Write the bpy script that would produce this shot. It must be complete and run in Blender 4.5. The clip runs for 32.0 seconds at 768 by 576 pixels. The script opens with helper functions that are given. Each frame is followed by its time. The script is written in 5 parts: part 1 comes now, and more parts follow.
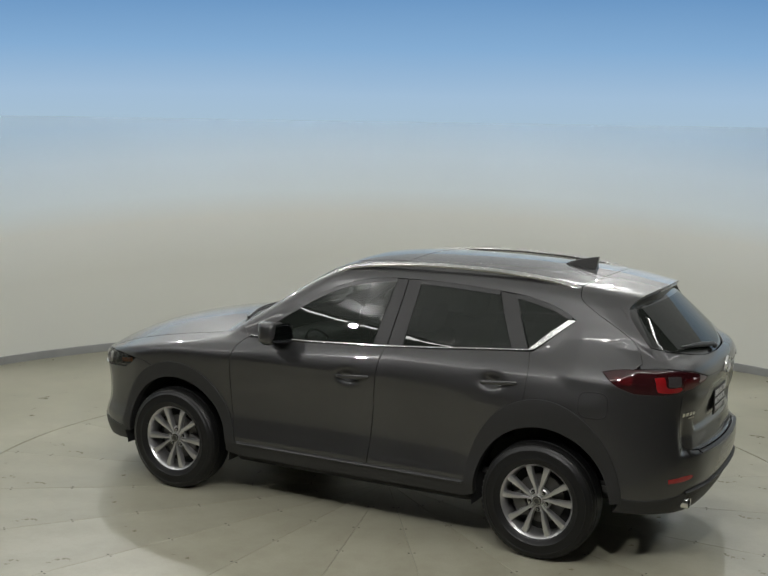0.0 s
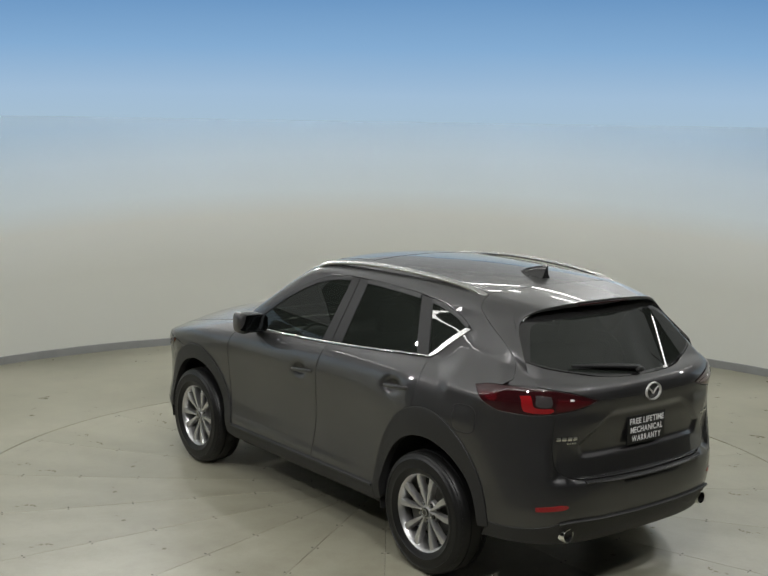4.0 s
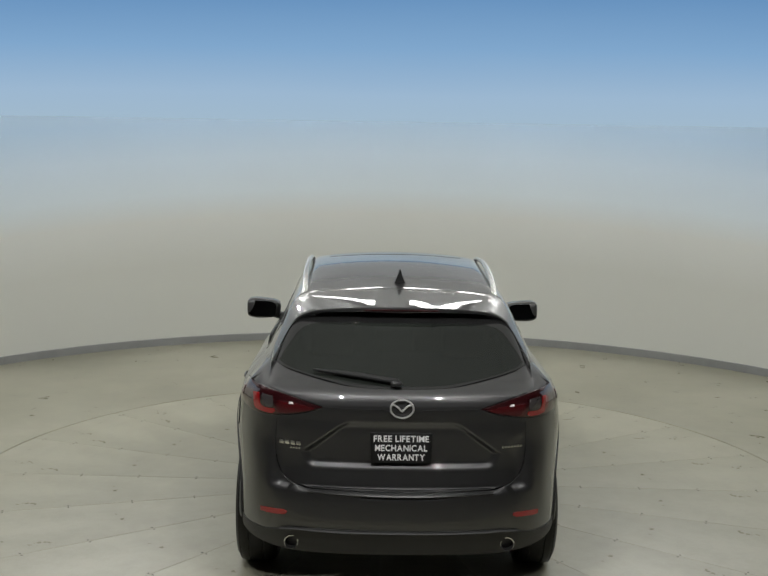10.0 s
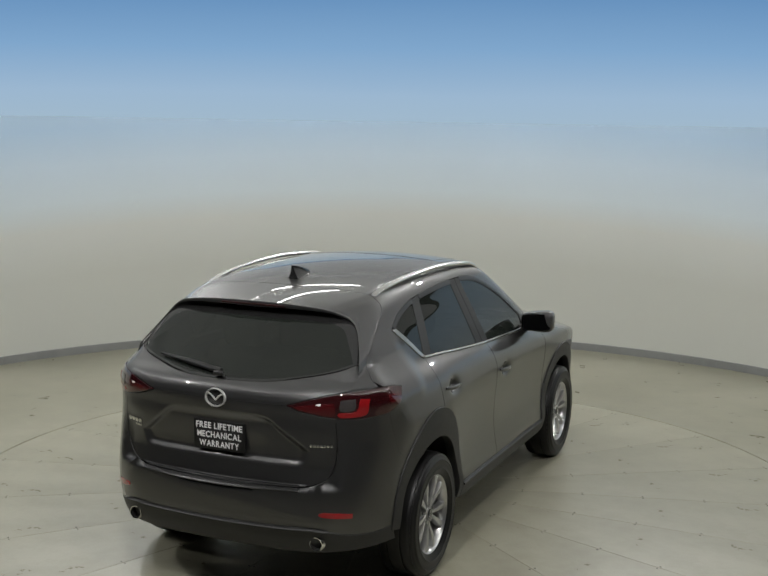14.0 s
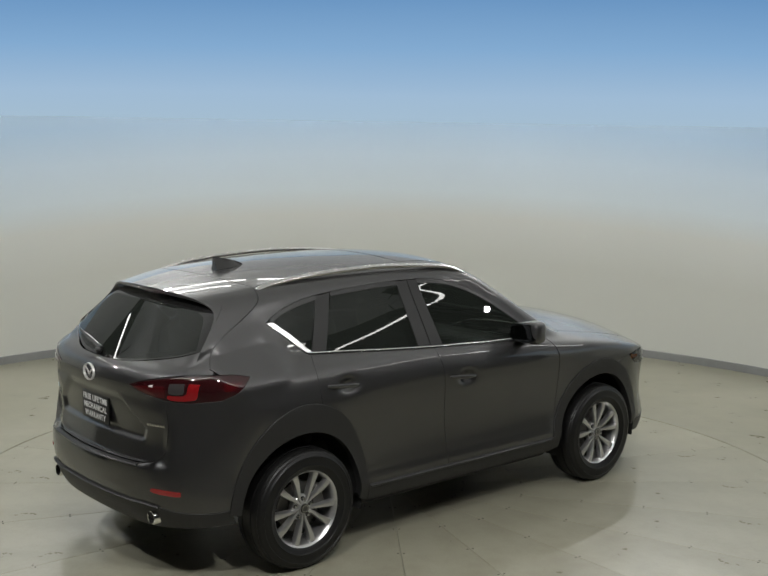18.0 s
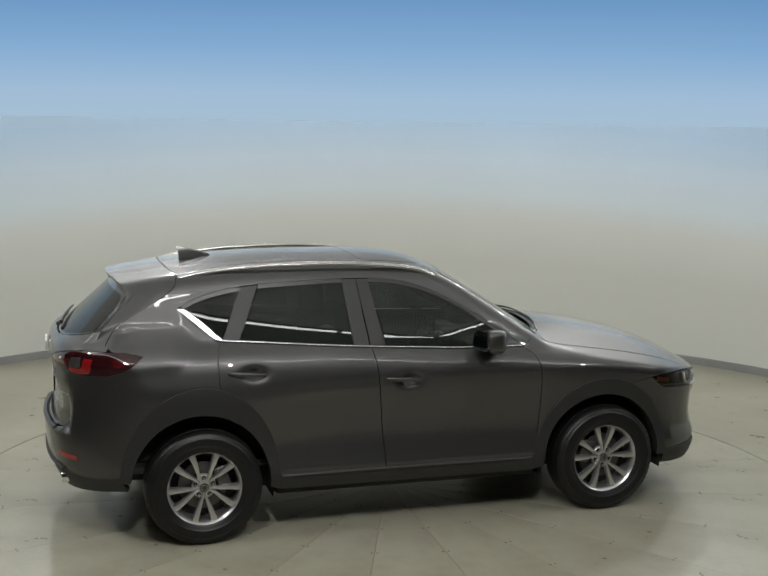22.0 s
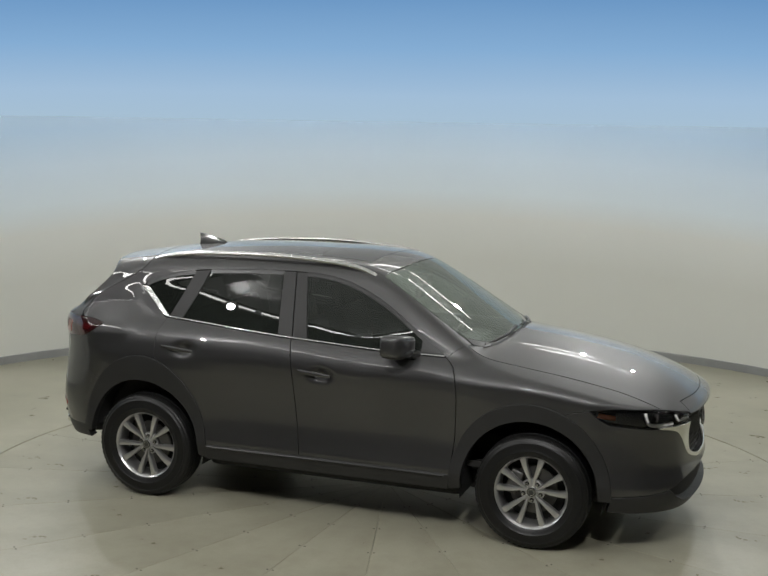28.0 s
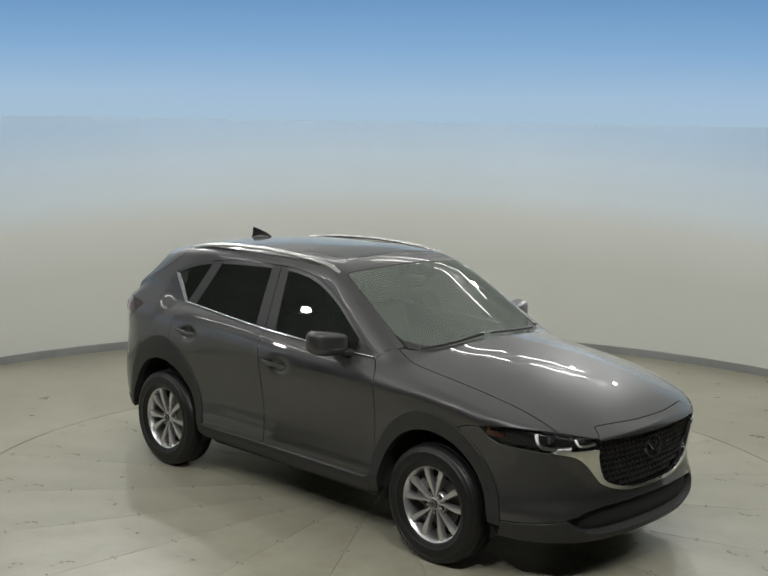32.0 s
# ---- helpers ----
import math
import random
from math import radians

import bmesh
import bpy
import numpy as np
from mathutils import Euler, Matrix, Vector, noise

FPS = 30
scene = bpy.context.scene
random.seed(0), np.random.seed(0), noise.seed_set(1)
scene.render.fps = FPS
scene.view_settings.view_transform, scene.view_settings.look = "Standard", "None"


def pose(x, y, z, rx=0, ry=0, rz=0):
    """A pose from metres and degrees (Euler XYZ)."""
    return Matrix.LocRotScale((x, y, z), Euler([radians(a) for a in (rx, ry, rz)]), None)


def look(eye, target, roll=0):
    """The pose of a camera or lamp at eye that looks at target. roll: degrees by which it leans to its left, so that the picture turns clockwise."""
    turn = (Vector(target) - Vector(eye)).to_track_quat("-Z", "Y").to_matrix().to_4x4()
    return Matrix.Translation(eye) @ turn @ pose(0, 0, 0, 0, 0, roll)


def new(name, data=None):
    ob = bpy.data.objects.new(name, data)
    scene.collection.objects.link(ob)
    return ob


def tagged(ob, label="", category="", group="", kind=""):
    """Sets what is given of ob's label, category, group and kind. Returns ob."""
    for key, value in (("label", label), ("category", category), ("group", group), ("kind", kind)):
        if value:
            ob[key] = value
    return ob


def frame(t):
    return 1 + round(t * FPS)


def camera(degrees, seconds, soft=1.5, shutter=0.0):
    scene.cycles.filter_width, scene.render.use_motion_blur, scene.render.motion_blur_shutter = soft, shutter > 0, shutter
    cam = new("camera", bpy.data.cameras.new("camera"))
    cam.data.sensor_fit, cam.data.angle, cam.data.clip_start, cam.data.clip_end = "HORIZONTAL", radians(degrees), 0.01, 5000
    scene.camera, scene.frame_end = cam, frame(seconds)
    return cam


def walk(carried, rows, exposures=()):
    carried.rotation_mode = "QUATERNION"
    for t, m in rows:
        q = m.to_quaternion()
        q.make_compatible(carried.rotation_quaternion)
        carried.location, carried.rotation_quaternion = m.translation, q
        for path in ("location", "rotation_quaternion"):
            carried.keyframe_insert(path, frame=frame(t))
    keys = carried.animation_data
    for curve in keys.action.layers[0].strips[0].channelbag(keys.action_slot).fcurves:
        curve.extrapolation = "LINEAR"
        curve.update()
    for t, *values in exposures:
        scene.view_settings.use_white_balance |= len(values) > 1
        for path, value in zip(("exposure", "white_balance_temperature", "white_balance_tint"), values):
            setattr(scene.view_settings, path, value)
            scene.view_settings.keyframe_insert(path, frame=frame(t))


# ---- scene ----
from mathutils.geometry import delaunay_2d_cdt

# ---- camera: fixed on its stand, looking at the turntable ----
EYE = (0.0, -8.07, 2.58)
PITCH, YAW, ROLL = radians(-8.18), radians(-0.34), 0.909
AHEAD = (EYE[0] + math.sin(YAW) * math.cos(PITCH), EYE[1] + math.cos(YAW) * math.cos(PITCH), EYE[2] + math.sin(PITCH))
cam = camera(36.79, 32.0, soft=1.6)
walk(cam, [(0.0, look(EYE, AHEAD, ROLL)), (32.0, look(EYE, AHEAD, ROLL))], [(0.0, 0.0), (6.0, -0.03), (10.0, -0.10), (13.5, -0.11), (17.0, -0.05), (20.0, -0.02), (25.0, 0.0), (30.0, 0.01), (32.0, 0.0)])

# ---- light: a dim studio, tubes and spots are on the ceiling ----
world = bpy.data.worlds.new("studio_air")
scene.world = world
world.use_nodes = True
world.node_tree.nodes["Background"].inputs[0].default_value = (1.0, 0.98, 0.93, 1)
world.node_tree.nodes["Background"].inputs[1].default_value = 0.02


# ---- materials ----
def material(name):
    m = bpy.data.materials.new(name)
    m.use_nodes = True
    nt = m.node_tree
    return m, nt, nt.nodes["Principled BSDF"]


def link(nt, a, b):
    nt.links.new(a, b)


def coords(nt, scale=1.0, kind="Object"):
    tc, mp = nt.nodes.new("ShaderNodeTexCoord"), nt.nodes.new("ShaderNodeMapping")
    s = scale if isinstance(scale, tuple) else (scale,) * 3
    mp.inputs["Scale"].default_value = s
    link(nt, tc.outputs[kind], mp.inputs["Vector"])
    return mp.outputs[0]


def noise_node(nt, vec, scale, detail=4.0, rough=0.55):
    n = nt.nodes.new("ShaderNodeTexNoise")
    n.inputs["Scale"].default_value, n.inputs["Detail"].default_value, n.inputs["Roughness"].default_value = scale, detail, rough
    link(nt, vec, n.inputs["Vector"])
    return n.outputs["Fac"]


def ramp(nt, fac, stops):
    r = nt.nodes.new("ShaderNodeValToRGB")
    els = r.color_ramp.elements
    while len(els) < len(stops):
        els.new(0.5)
    for e, (p, c) in zip(els, stops):
        e.position, e.color = p, (*c, 1) if len(c) == 3 else c
    link(nt, fac, r.inputs["Fac"])
    return r.outputs["Color"]


def mix_rgb(nt, fac, a, b, mode="MIX"):
    n = nt.nodes.new("ShaderNodeMixRGB")
    n.blend_type = mode
    for val, key in ((fac, "Fac"), (a, "Color1"), (b, "Color2")):
        if hasattr(val, "is_linked"):
            link(nt, val, n.inputs[key])
        elif isinstance(val, tuple):
            n.inputs[key].default_value = (*val, 1)
        else:
            n.inputs[key].default_value = val
    return n.outputs[0]


def bump(nt, bsdf, height, strength=0.2, dist=0.002):
    b = nt.nodes.new("ShaderNodeBump")
    b.inputs["Strength"].default_value, b.inputs["Distance"].default_value = strength, dist
    link(nt, height, b.inputs["Height"])
    link(nt, b.outputs[0], bsdf.inputs["Normal"])


def plain(name, colour, rough=0.5, metal=0.0, coat=0.0, grain=0.0, gscale=300.0, vary=0.12, spec=0.5):
    """A surface with slight variation at two scales and fine relief."""
    m, nt, b = material(name)
    vec = coords(nt)
    big, small = noise_node(nt, vec, 3.0), noise_node(nt, vec, gscale, 2.0)
    lo, hi = tuple(c * (1 - vary) for c in colour), tuple(min(1, c * (1 + vary)) for c in colour)
    c1 = ramp(nt, big, [(0.3, lo), (0.7, hi)])
    link(nt, mix_rgb(nt, 0.15, c1, small, "MULTIPLY") if grain else c1, b.inputs["Base Color"])
    b.inputs["Roughness"].default_value, b.inputs["Metallic"].default_value = rough, metal
    b.inputs["Coat Weight"].default_value, b.inputs["Coat Roughness"].default_value = coat, 0.03
    b.inputs["Specular IOR Level"].default_value = spec
    if grain:
        bump(nt, b, small, grain, 0.001)
    return m


def paint_material():
    """Dark grey metallic car paint: flake under a clear coat."""
    m, nt, b = material("machine_grey_paint")
    vec = coords(nt)
    flake = nt.nodes.new("ShaderNodeTexVoronoi")
    flake.inputs["Scale"].default_value = 900
    link(nt, vec, flake.inputs["Vector"])
    big = noise_node(nt, vec, 2.0)
    c = ramp(nt, big, [(0.3, (0.062, 0.0615, 0.062)), (0.7, (0.070, 0.0695, 0.070))])
    c = mix_rgb(nt, 0.12, c, flake.outputs["Color"], "OVERLAY")
    link(nt, c, b.inputs["Base Color"])
    b.inputs["Metallic"].default_value = 0.85
    b.inputs["Specular IOR Level"].default_value = 0.25
    link(nt, ramp(nt, flake.outputs["Distance"], [(0.0, (0.42,) * 3), (1.0, (0.50,) * 3)]), b.inputs["Roughness"])
    b.inputs["Coat Weight"].default_value, b.inputs["Coat Roughness"].default_value, b.inputs["Coat IOR"].default_value = 1.0, 0.006, 1.62
    return m


def glass_material(name, tint, gloss_rough=0.0, ior=1.5, veil=0.0):
    """A tinted pane: clear by the tint, with the shine of real glass."""
    m = bpy.data.materials.new(name)
    m.use_nodes = True
    nt = m.node_tree
    nt.nodes.clear()
    out, mix, tr, gl, fr = (nt.nodes.new(k) for k in ("ShaderNodeOutputMaterial", "ShaderNodeMixShader", "ShaderNodeBsdfTransparent", "ShaderNodeBsdfGlossy", "ShaderNodeFresnel"))
    tr.inputs["Color"].default_value = (*tint, 1)
    gl.inputs["Roughness"].default_value = gloss_rough
    fr.inputs["IOR"].default_value = ior
    link(nt, fr.outputs[0], mix.inputs[0])
    link(nt, tr.outputs[0], mix.inputs[1])
    link(nt, gl.outputs[0], mix.inputs[2])
    if veil:  # a thin pale layer that stands in for reflected light and lifts blacks
        veil_bsdf, lay = nt.nodes.new("ShaderNodeBsdfDiffuse"), nt.nodes.new("ShaderNodeMixShader")
        veil_bsdf.inputs["Color"].default_value = (0.62, 0.72, 0.62, 1)
        link(nt, ramp(nt, noise_node(nt, coords(nt), 2.0, 3), [(0.3, (veil * 0.8,) * 3), (0.7, (veil * 1.2,) * 3)]), lay.inputs[0])
        link(nt, mix.outputs[0], lay.inputs[1])
        link(nt, veil_bsdf.outputs[0], lay.inputs[2])
        mix = lay
    link(nt, mix.outputs[0], out.inputs[0])
    return m


def glow(name, colour, strength):
    m, nt, b = material(name)
    b.inputs["Base Color"].default_value = (0.8, 0.8, 0.8, 1)
    b.inputs["Emission Color"].default_value = (*colour, 1)
    b.inputs["Emission Strength"].default_value = strength
    return m


def concrete_material(name, tone=1.0):
    """Sealed, slightly glossy grey-beige floor with scuffs and stains."""
    m, nt, b = material(name)
    vec = coords(nt)
    big, mid, fine = noise_node(nt, vec, 0.55, 5), noise_node(nt, vec, 4.0, 6, 0.65), noise_node(nt, vec, 90.0, 3)
    c = ramp(nt, big, [(0.3, (0.268 * tone, 0.258 * tone, 0.194 * tone)), (0.5, (0.342 * tone, 0.332 * tone, 0.254 * tone)), (0.72, (0.415 * tone, 0.402 * tone, 0.315 * tone))])
    c = mix_rgb(nt, 0.6, c, ramp(nt, mid, [(0.34, (0.70, 0.67, 0.62)), (0.60, (1.0, 1.0, 1.0))]), "MULTIPLY")
    c = mix_rgb(nt, 0.25, c, ramp(nt, fine, [(0.35, (0.8, 0.8, 0.8)), (0.6, (1.0, 1.0, 1.0))]), "MULTIPLY")
    spots = nt.nodes.new("ShaderNodeTexVoronoi")
    spots.inputs["Scale"].default_value = 2.3
    link(nt, vec, spots.inputs["Vector"])
    c = mix_rgb(nt, 0.5, c, ramp(nt, spots.outputs["Distance"], [(0.012, (0.45, 0.42, 0.38)), (0.03, (1, 1, 1))]), "MULTIPLY")
    link(nt, c, b.inputs["Base Color"])
    link(nt, ramp(nt, mid, [(0.3, (0.26,) * 3), (0.7, (0.40,) * 3)]), b.inputs["Roughness"])
    b.inputs["Specular IOR Level"].default_value = 0.5
    bump(nt, b, mid, 0.08, 0.004)
    return m


# wall colour by height: white, then hazed to meet the glowing blue backdrop
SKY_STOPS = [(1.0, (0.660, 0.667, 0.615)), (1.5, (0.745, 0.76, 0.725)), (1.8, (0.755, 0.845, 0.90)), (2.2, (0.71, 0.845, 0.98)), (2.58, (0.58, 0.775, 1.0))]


def wall_material():
    """White studio wall; pale sky-blue haze is put into its colour towards the top."""
    m, nt, b = material("studio_wall_sky_haze")
    tc = nt.nodes.new("ShaderNodeTexCoord")
    sep = nt.nodes.new("ShaderNodeSeparateXYZ")
    link(nt, tc.outputs["Object"], sep.inputs[0])
    vec = coords(nt)
    soft, fine = noise_node(nt, vec, 0.9, 5), noise_node(nt, vec, 160.0, 3)
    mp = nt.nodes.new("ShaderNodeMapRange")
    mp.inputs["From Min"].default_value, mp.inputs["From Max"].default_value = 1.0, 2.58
    # the blue haze in the colour hangs lower towards the ends of the arc
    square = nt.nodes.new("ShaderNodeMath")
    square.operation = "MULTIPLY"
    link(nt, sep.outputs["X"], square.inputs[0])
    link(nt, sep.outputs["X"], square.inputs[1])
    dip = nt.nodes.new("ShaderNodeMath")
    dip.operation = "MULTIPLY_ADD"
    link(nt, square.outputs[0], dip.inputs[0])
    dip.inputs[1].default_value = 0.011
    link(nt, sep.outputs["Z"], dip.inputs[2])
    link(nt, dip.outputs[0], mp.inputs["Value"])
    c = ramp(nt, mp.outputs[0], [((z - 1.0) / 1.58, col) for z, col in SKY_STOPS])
    c = mix_rgb(nt, 0.10, c, ramp(nt, soft, [(0.3, (0.86, 0.86, 0.86)), (0.7, (1, 1, 1))]), "MULTIPLY")
    link(nt, c, b.inputs["Base Color"])
    b.inputs["Roughness"].default_value = 0.75
    bump(nt, b, fine, 0.06, 0.002)
    return m


def sky_material():
    """Far blue backdrop that glows evenly, paler towards the horizon."""
    m, nt, b = material("sky_backdrop")
    tc = nt.nodes.new("ShaderNodeTexCoord")
    sep = nt.nodes.new("ShaderNodeSeparateXYZ")
    link(nt, tc.outputs["Object"], sep.inputs[0])
    soft = noise_node(nt, coords(nt, (0.06, 0.06, 0.3)), 1.0, 3)
    wob = nt.nodes.new("ShaderNodeMath")
    wob.operation = "MULTIPLY_ADD"
    link(nt, soft, wob.inputs[0])
    wob.inputs[1].default_value = 0.5
    link(nt, sep.outputs["Z"], wob.inputs[2])
    mp = nt.nodes.new("ShaderNodeMapRange")
    mp.inputs["From Min"].default_value, mp.inputs["From Max"].default_value = 2.55, 9.4
    link(nt, wob.outputs[0], mp.inputs["Value"])
    c = ramp(nt, mp.outputs[0], [(0.04, (0.412, 0.562, 0.70)), (0.25, (0.385, 0.55, 0.735)), (0.62, (0.25, 0.445, 0.70)), (1.0, (0.16, 0.335, 0.60))])
    b.inputs["Base Color"].default_value = (0, 0, 0, 1)
    b.inputs["Roughness"].default_value = 1.0
    link(nt, c, b.inputs["Emission Color"])
    b.inputs["Emission Strength"].default_value = 0.92
    return m


PAINT = paint_material()
MOON_GLASS = plain("moonroof_glass", (0.040, 0.040, 0.040), 0.10, coat=0.4)
BLACK = plain("black_trim_plastic", (0.018, 0.018, 0.018), 0.35, grain=0.15)
GLOSS_BLACK = plain("gloss_black", (0.013, 0.013, 0.013), 0.12, coat=0.6)
CLADDING = plain("grey_wheel_arch_plastic", (0.017, 0.0169, 0.0166), 0.5, grain=0.35, gscale=700)
UNDER = plain("underbody_black", (0.012, 0.012, 0.0115), 0.8)
RUBBER = plain("tyre_rubber", (0.0075, 0.0075, 0.0074), 0.42, grain=0.30, gscale=60, spec=0.35)
ALLOY = plain("silver_alloy", (0.62, 0.618, 0.615), 0.29, 0.88, grain=0.04)
CHROME = plain("bright_chrome", (0.80, 0.80, 0.78), 0.10, 1.0)
SATIN = plain("satin_silver", (0.62, 0.62, 0.60), 0.25, 1.0)
STEEL = plain("brake_steel", (0.12, 0.117, 0.112), 0.45, 0.8)
RED_LENS = plain("red_lens", (0.25, 0.008, 0.010), 0.08, coat=1.0)
REFLECTOR = plain("red_reflector", (0.26, 0.010, 0.012), 0.12, coat=1.0)
MID_RED = plain("deep_red_lens", (0.060, 0.0045, 0.006), 0.07, coat=1.0)
DARK_RED = plain("dark_red_lens", (0.024, 0.004, 0.005), 0.06, coat=1.0)
SMOKE = plain("smoked_lens", (0.05, 0.045, 0.045), 0.08, coat=1.0)
AMBER = plain("amber_reflector", (0.42, 0.10, 0.02), 0.15, coat=1.0)
LED_WHITE = plain("light_guide", (0.85, 0.85, 0.83), 0.15, coat=1.0)
GLASS = glass_material("windscreen_glass", (0.42, 0.50, 0.44), veil=0.14)
SIDE_GLASS = glass_material("side_glass", (0.17, 0.19, 0.18), veil=0.02)
PRIVACY = glass_material("privacy_glass", (0.045, 0.046, 0.046), veil=0.02)
LENS = glass_material("clear_lens", (0.93, 0.94, 0.94))
CLOTH = plain("black_seat_cloth", (0.05, 0.049, 0.047), 0.85, grain=0.15, vary=0.06)
DASH = plain("dashboard_grey", (0.10, 0.102, 0.096), 0.6, grain=0.08, vary=0.05)
LINER = plain("headliner_beige", (0.45, 0.44, 0.40), 0.9)
STICKER = plain("plate_black", (0.006, 0.006, 0.006), 0.4)
WHITE = plain("printed_white", (0.75, 0.75, 0.74), 0.6)
EMBLEM = plain("brushed_silver", (0.72, 0.72, 0.70), 0.34, 0.7)
MIRROR = plain("mirror_glass", (0.10, 0.105, 0.11), 0.05, 1.0)
DIM_CHROME = plain("smoked_chrome", (0.13, 0.13, 0.13), 0.22, 0.9)
DECK = concrete_material("turntable_floor", 1.0)
FLOOR = concrete_material("studio_floor", 1.0)
JOINT = plain("joint_shadow", (0.16, 0.155, 0.13), 0.8)
BASEBOARD = plain("grey_baseboard", (0.26, 0.265, 0.26), 0.55)
WALL = wall_material()
HALL_WALL = plain("plain_hall_wall", (0.20, 0.195, 0.18), 0.8)
HALL_FLOOR = plain("dark_hall_floor", (0.15, 0.146, 0.125), 0.5, grain=0.1)
DARKROOM = plain("dark_room_paint", (0.085, 0.080, 0.070), 0.8)
TUBE = glow("tube_glow", (1.0, 0.985, 0.95), 17.0)
CANOPY = glow("luminous_canopy", (0.99, 1.0, 0.99), 0.25)
SKY = sky_material()
LAMP_BODY = plain("lamp_housing_black", (0.02, 0.02, 0.02), 0.5)
# ---- mesh helpers ----
def mesh_object(name, verts, faces, mat, parent=None, normals=None, smooth=True, label=""):
    me = bpy.data.meshes.new(name)
    me.from_pydata([tuple(v) for v in verts], [], [tuple(f) for f in faces])
    me.materials.append(mat)
    if smooth:
        me.polygons.foreach_set("use_smooth", [True] * len(me.polygons))
    if normals is not None:
        me.normals_split_custom_set_from_vertices([tuple(n) for n in normals])
    me.update()
    ob = new(name, me)
    ob.parent = parent
    return tagged(ob, label)


def part(name, bm, mat, parent=None, label="", smooth=True, angle=40):
    """Links a bmesh as one mesh object."""
    me = bpy.data.meshes.new(name)
    bm.normal_update()
    if smooth:
        for f in bm.faces:
            f.smooth = True
        for e in bm.edges:
            if len(e.link_faces) == 2 and e.calc_face_angle(0) > radians(angle):
                e.smooth = False
    bm.to_mesh(me)
    bm.free()
    me.materials.append(mat)
    ob = new(name, me)
    ob.parent = parent
    return tagged(ob, label)


def add_box(bm, x0, x1, y0, y1, z0, z1, bevel=0.0, m=None):
    r = bmesh.ops.create_cube(bm, size=1)
    vs = r["verts"]
    for v in vs:
        v.co = Vector(((x0 + x1) / 2 + v.co.x * (x1 - x0), (y0 + y1) / 2 + v.co.y * (y1 - y0), (z0 + z1) / 2 + v.co.z * (z1 - z0)))
    if bevel:
        es = list({e for v in vs for e in v.link_edges})
        r2 = bmesh.ops.bevel(bm, geom=es, offset=bevel, segments=3, affect="EDGES", profile=0.6)
        vs = list({v for f in r2["faces"] for v in f.verts} | {v for v in vs if v.is_valid})
    if m is not None:
        bmesh.ops.transform(bm, verts=vs, matrix=m)
    return vs


def lathe(bm, profile, n=64, m=None, closed=False):
    """Turns (radius, height) pairs about the z axis."""
    rings = []
    for r, h in profile:
        if r < 1e-6:
            rings.append([bm.verts.new((0, 0, h))] * n)
        else:
            rings.append([bm.verts.new((r * math.cos(2 * math.pi * i / n), r * math.sin(2 * math.pi * i / n), h)) for i in range(n)])
    pairs = list(zip(rings, rings[1:])) + ([(rings[-1], rings[0])] if closed else [])
    for a, b in pairs:
        for i in range(n):
            j = (i + 1) % n
            q = []
            for v in (a[i], a[j], b[j], b[i]):
                if v not in q:
                    q.append(v)
            if len(q) > 2:
                bm.faces.new(q)
    vs = list({v for r in rings for v in r})
    if m is not None:
        bmesh.ops.transform(bm, verts=vs, matrix=m)
    return vs


def sweep(bm, path, ups, w, h, taper=None, n=8, power=2.6):
    """Sweeps a rounded bar (w across, h along ups) along a path of points."""
    rings = []
    for i, p in enumerate(path):
        t = (path[min(i + 1, len(path) - 1)] - path[max(i - 1, 0)]).normalized()
        u = ups[i] if isinstance(ups, list) else ups
        s = t.cross(u).normalized()
        u2 = s.cross(t).normalized()
        k = taper[i] if taper else 1.0
        ring = []
        for j in range(n):
            a = 2 * math.pi * (j + 0.5) / n
            ca, sa = math.cos(a), math.sin(a)
            cx = math.copysign(abs(ca) ** (2 / power), ca) * w / 2 * k
            cy = math.copysign(abs(sa) ** (2 / power), sa) * h / 2 * k
            ring.append(bm.verts.new(p + s * cx + u2 * cy))
        rings.append(ring)
    for a, b in zip(rings, rings[1:]):
        for j in range(n):
            bm.faces.new((a[j], a[(j + 1) % n], b[(j + 1) % n], b[j]))
    bm.faces.new(rings[0][::-1])
    bm.faces.new(rings[-1])
    bmesh.ops.recalc_face_normals(bm, faces=bm.faces)


def curve(pts, step=0.02, closed=False):
    """A smooth line through points (any dimension), sampled at even steps."""
    p = np.array(pts, float)
    n = len(p)
    out = []
    for i in range(n if closed else n - 1):
        a, b = p[i], p[(i + 1) % n]
        t0 = (p[(i + 1) % n] - p[(i - 1) % n]) / 2 if (closed or i > 0) else (b - a)
        t1 = (p[(i + 2) % n] - a) / 2 if (closed or i < n - 2) else (b - a)
        k = max(2, int(np.linalg.norm(b - a) / step) + 1)
        for j in range(k):
            s = j / k
            out.append((2 * s**3 - 3 * s**2 + 1) * a + (s**3 - 2 * s**2 + s) * t0 + (3 * s**2 - 2 * s**3) * b + (s**3 - s**2) * t1)
    if not closed:
        out.append(p[-1])
    return np.array(out)


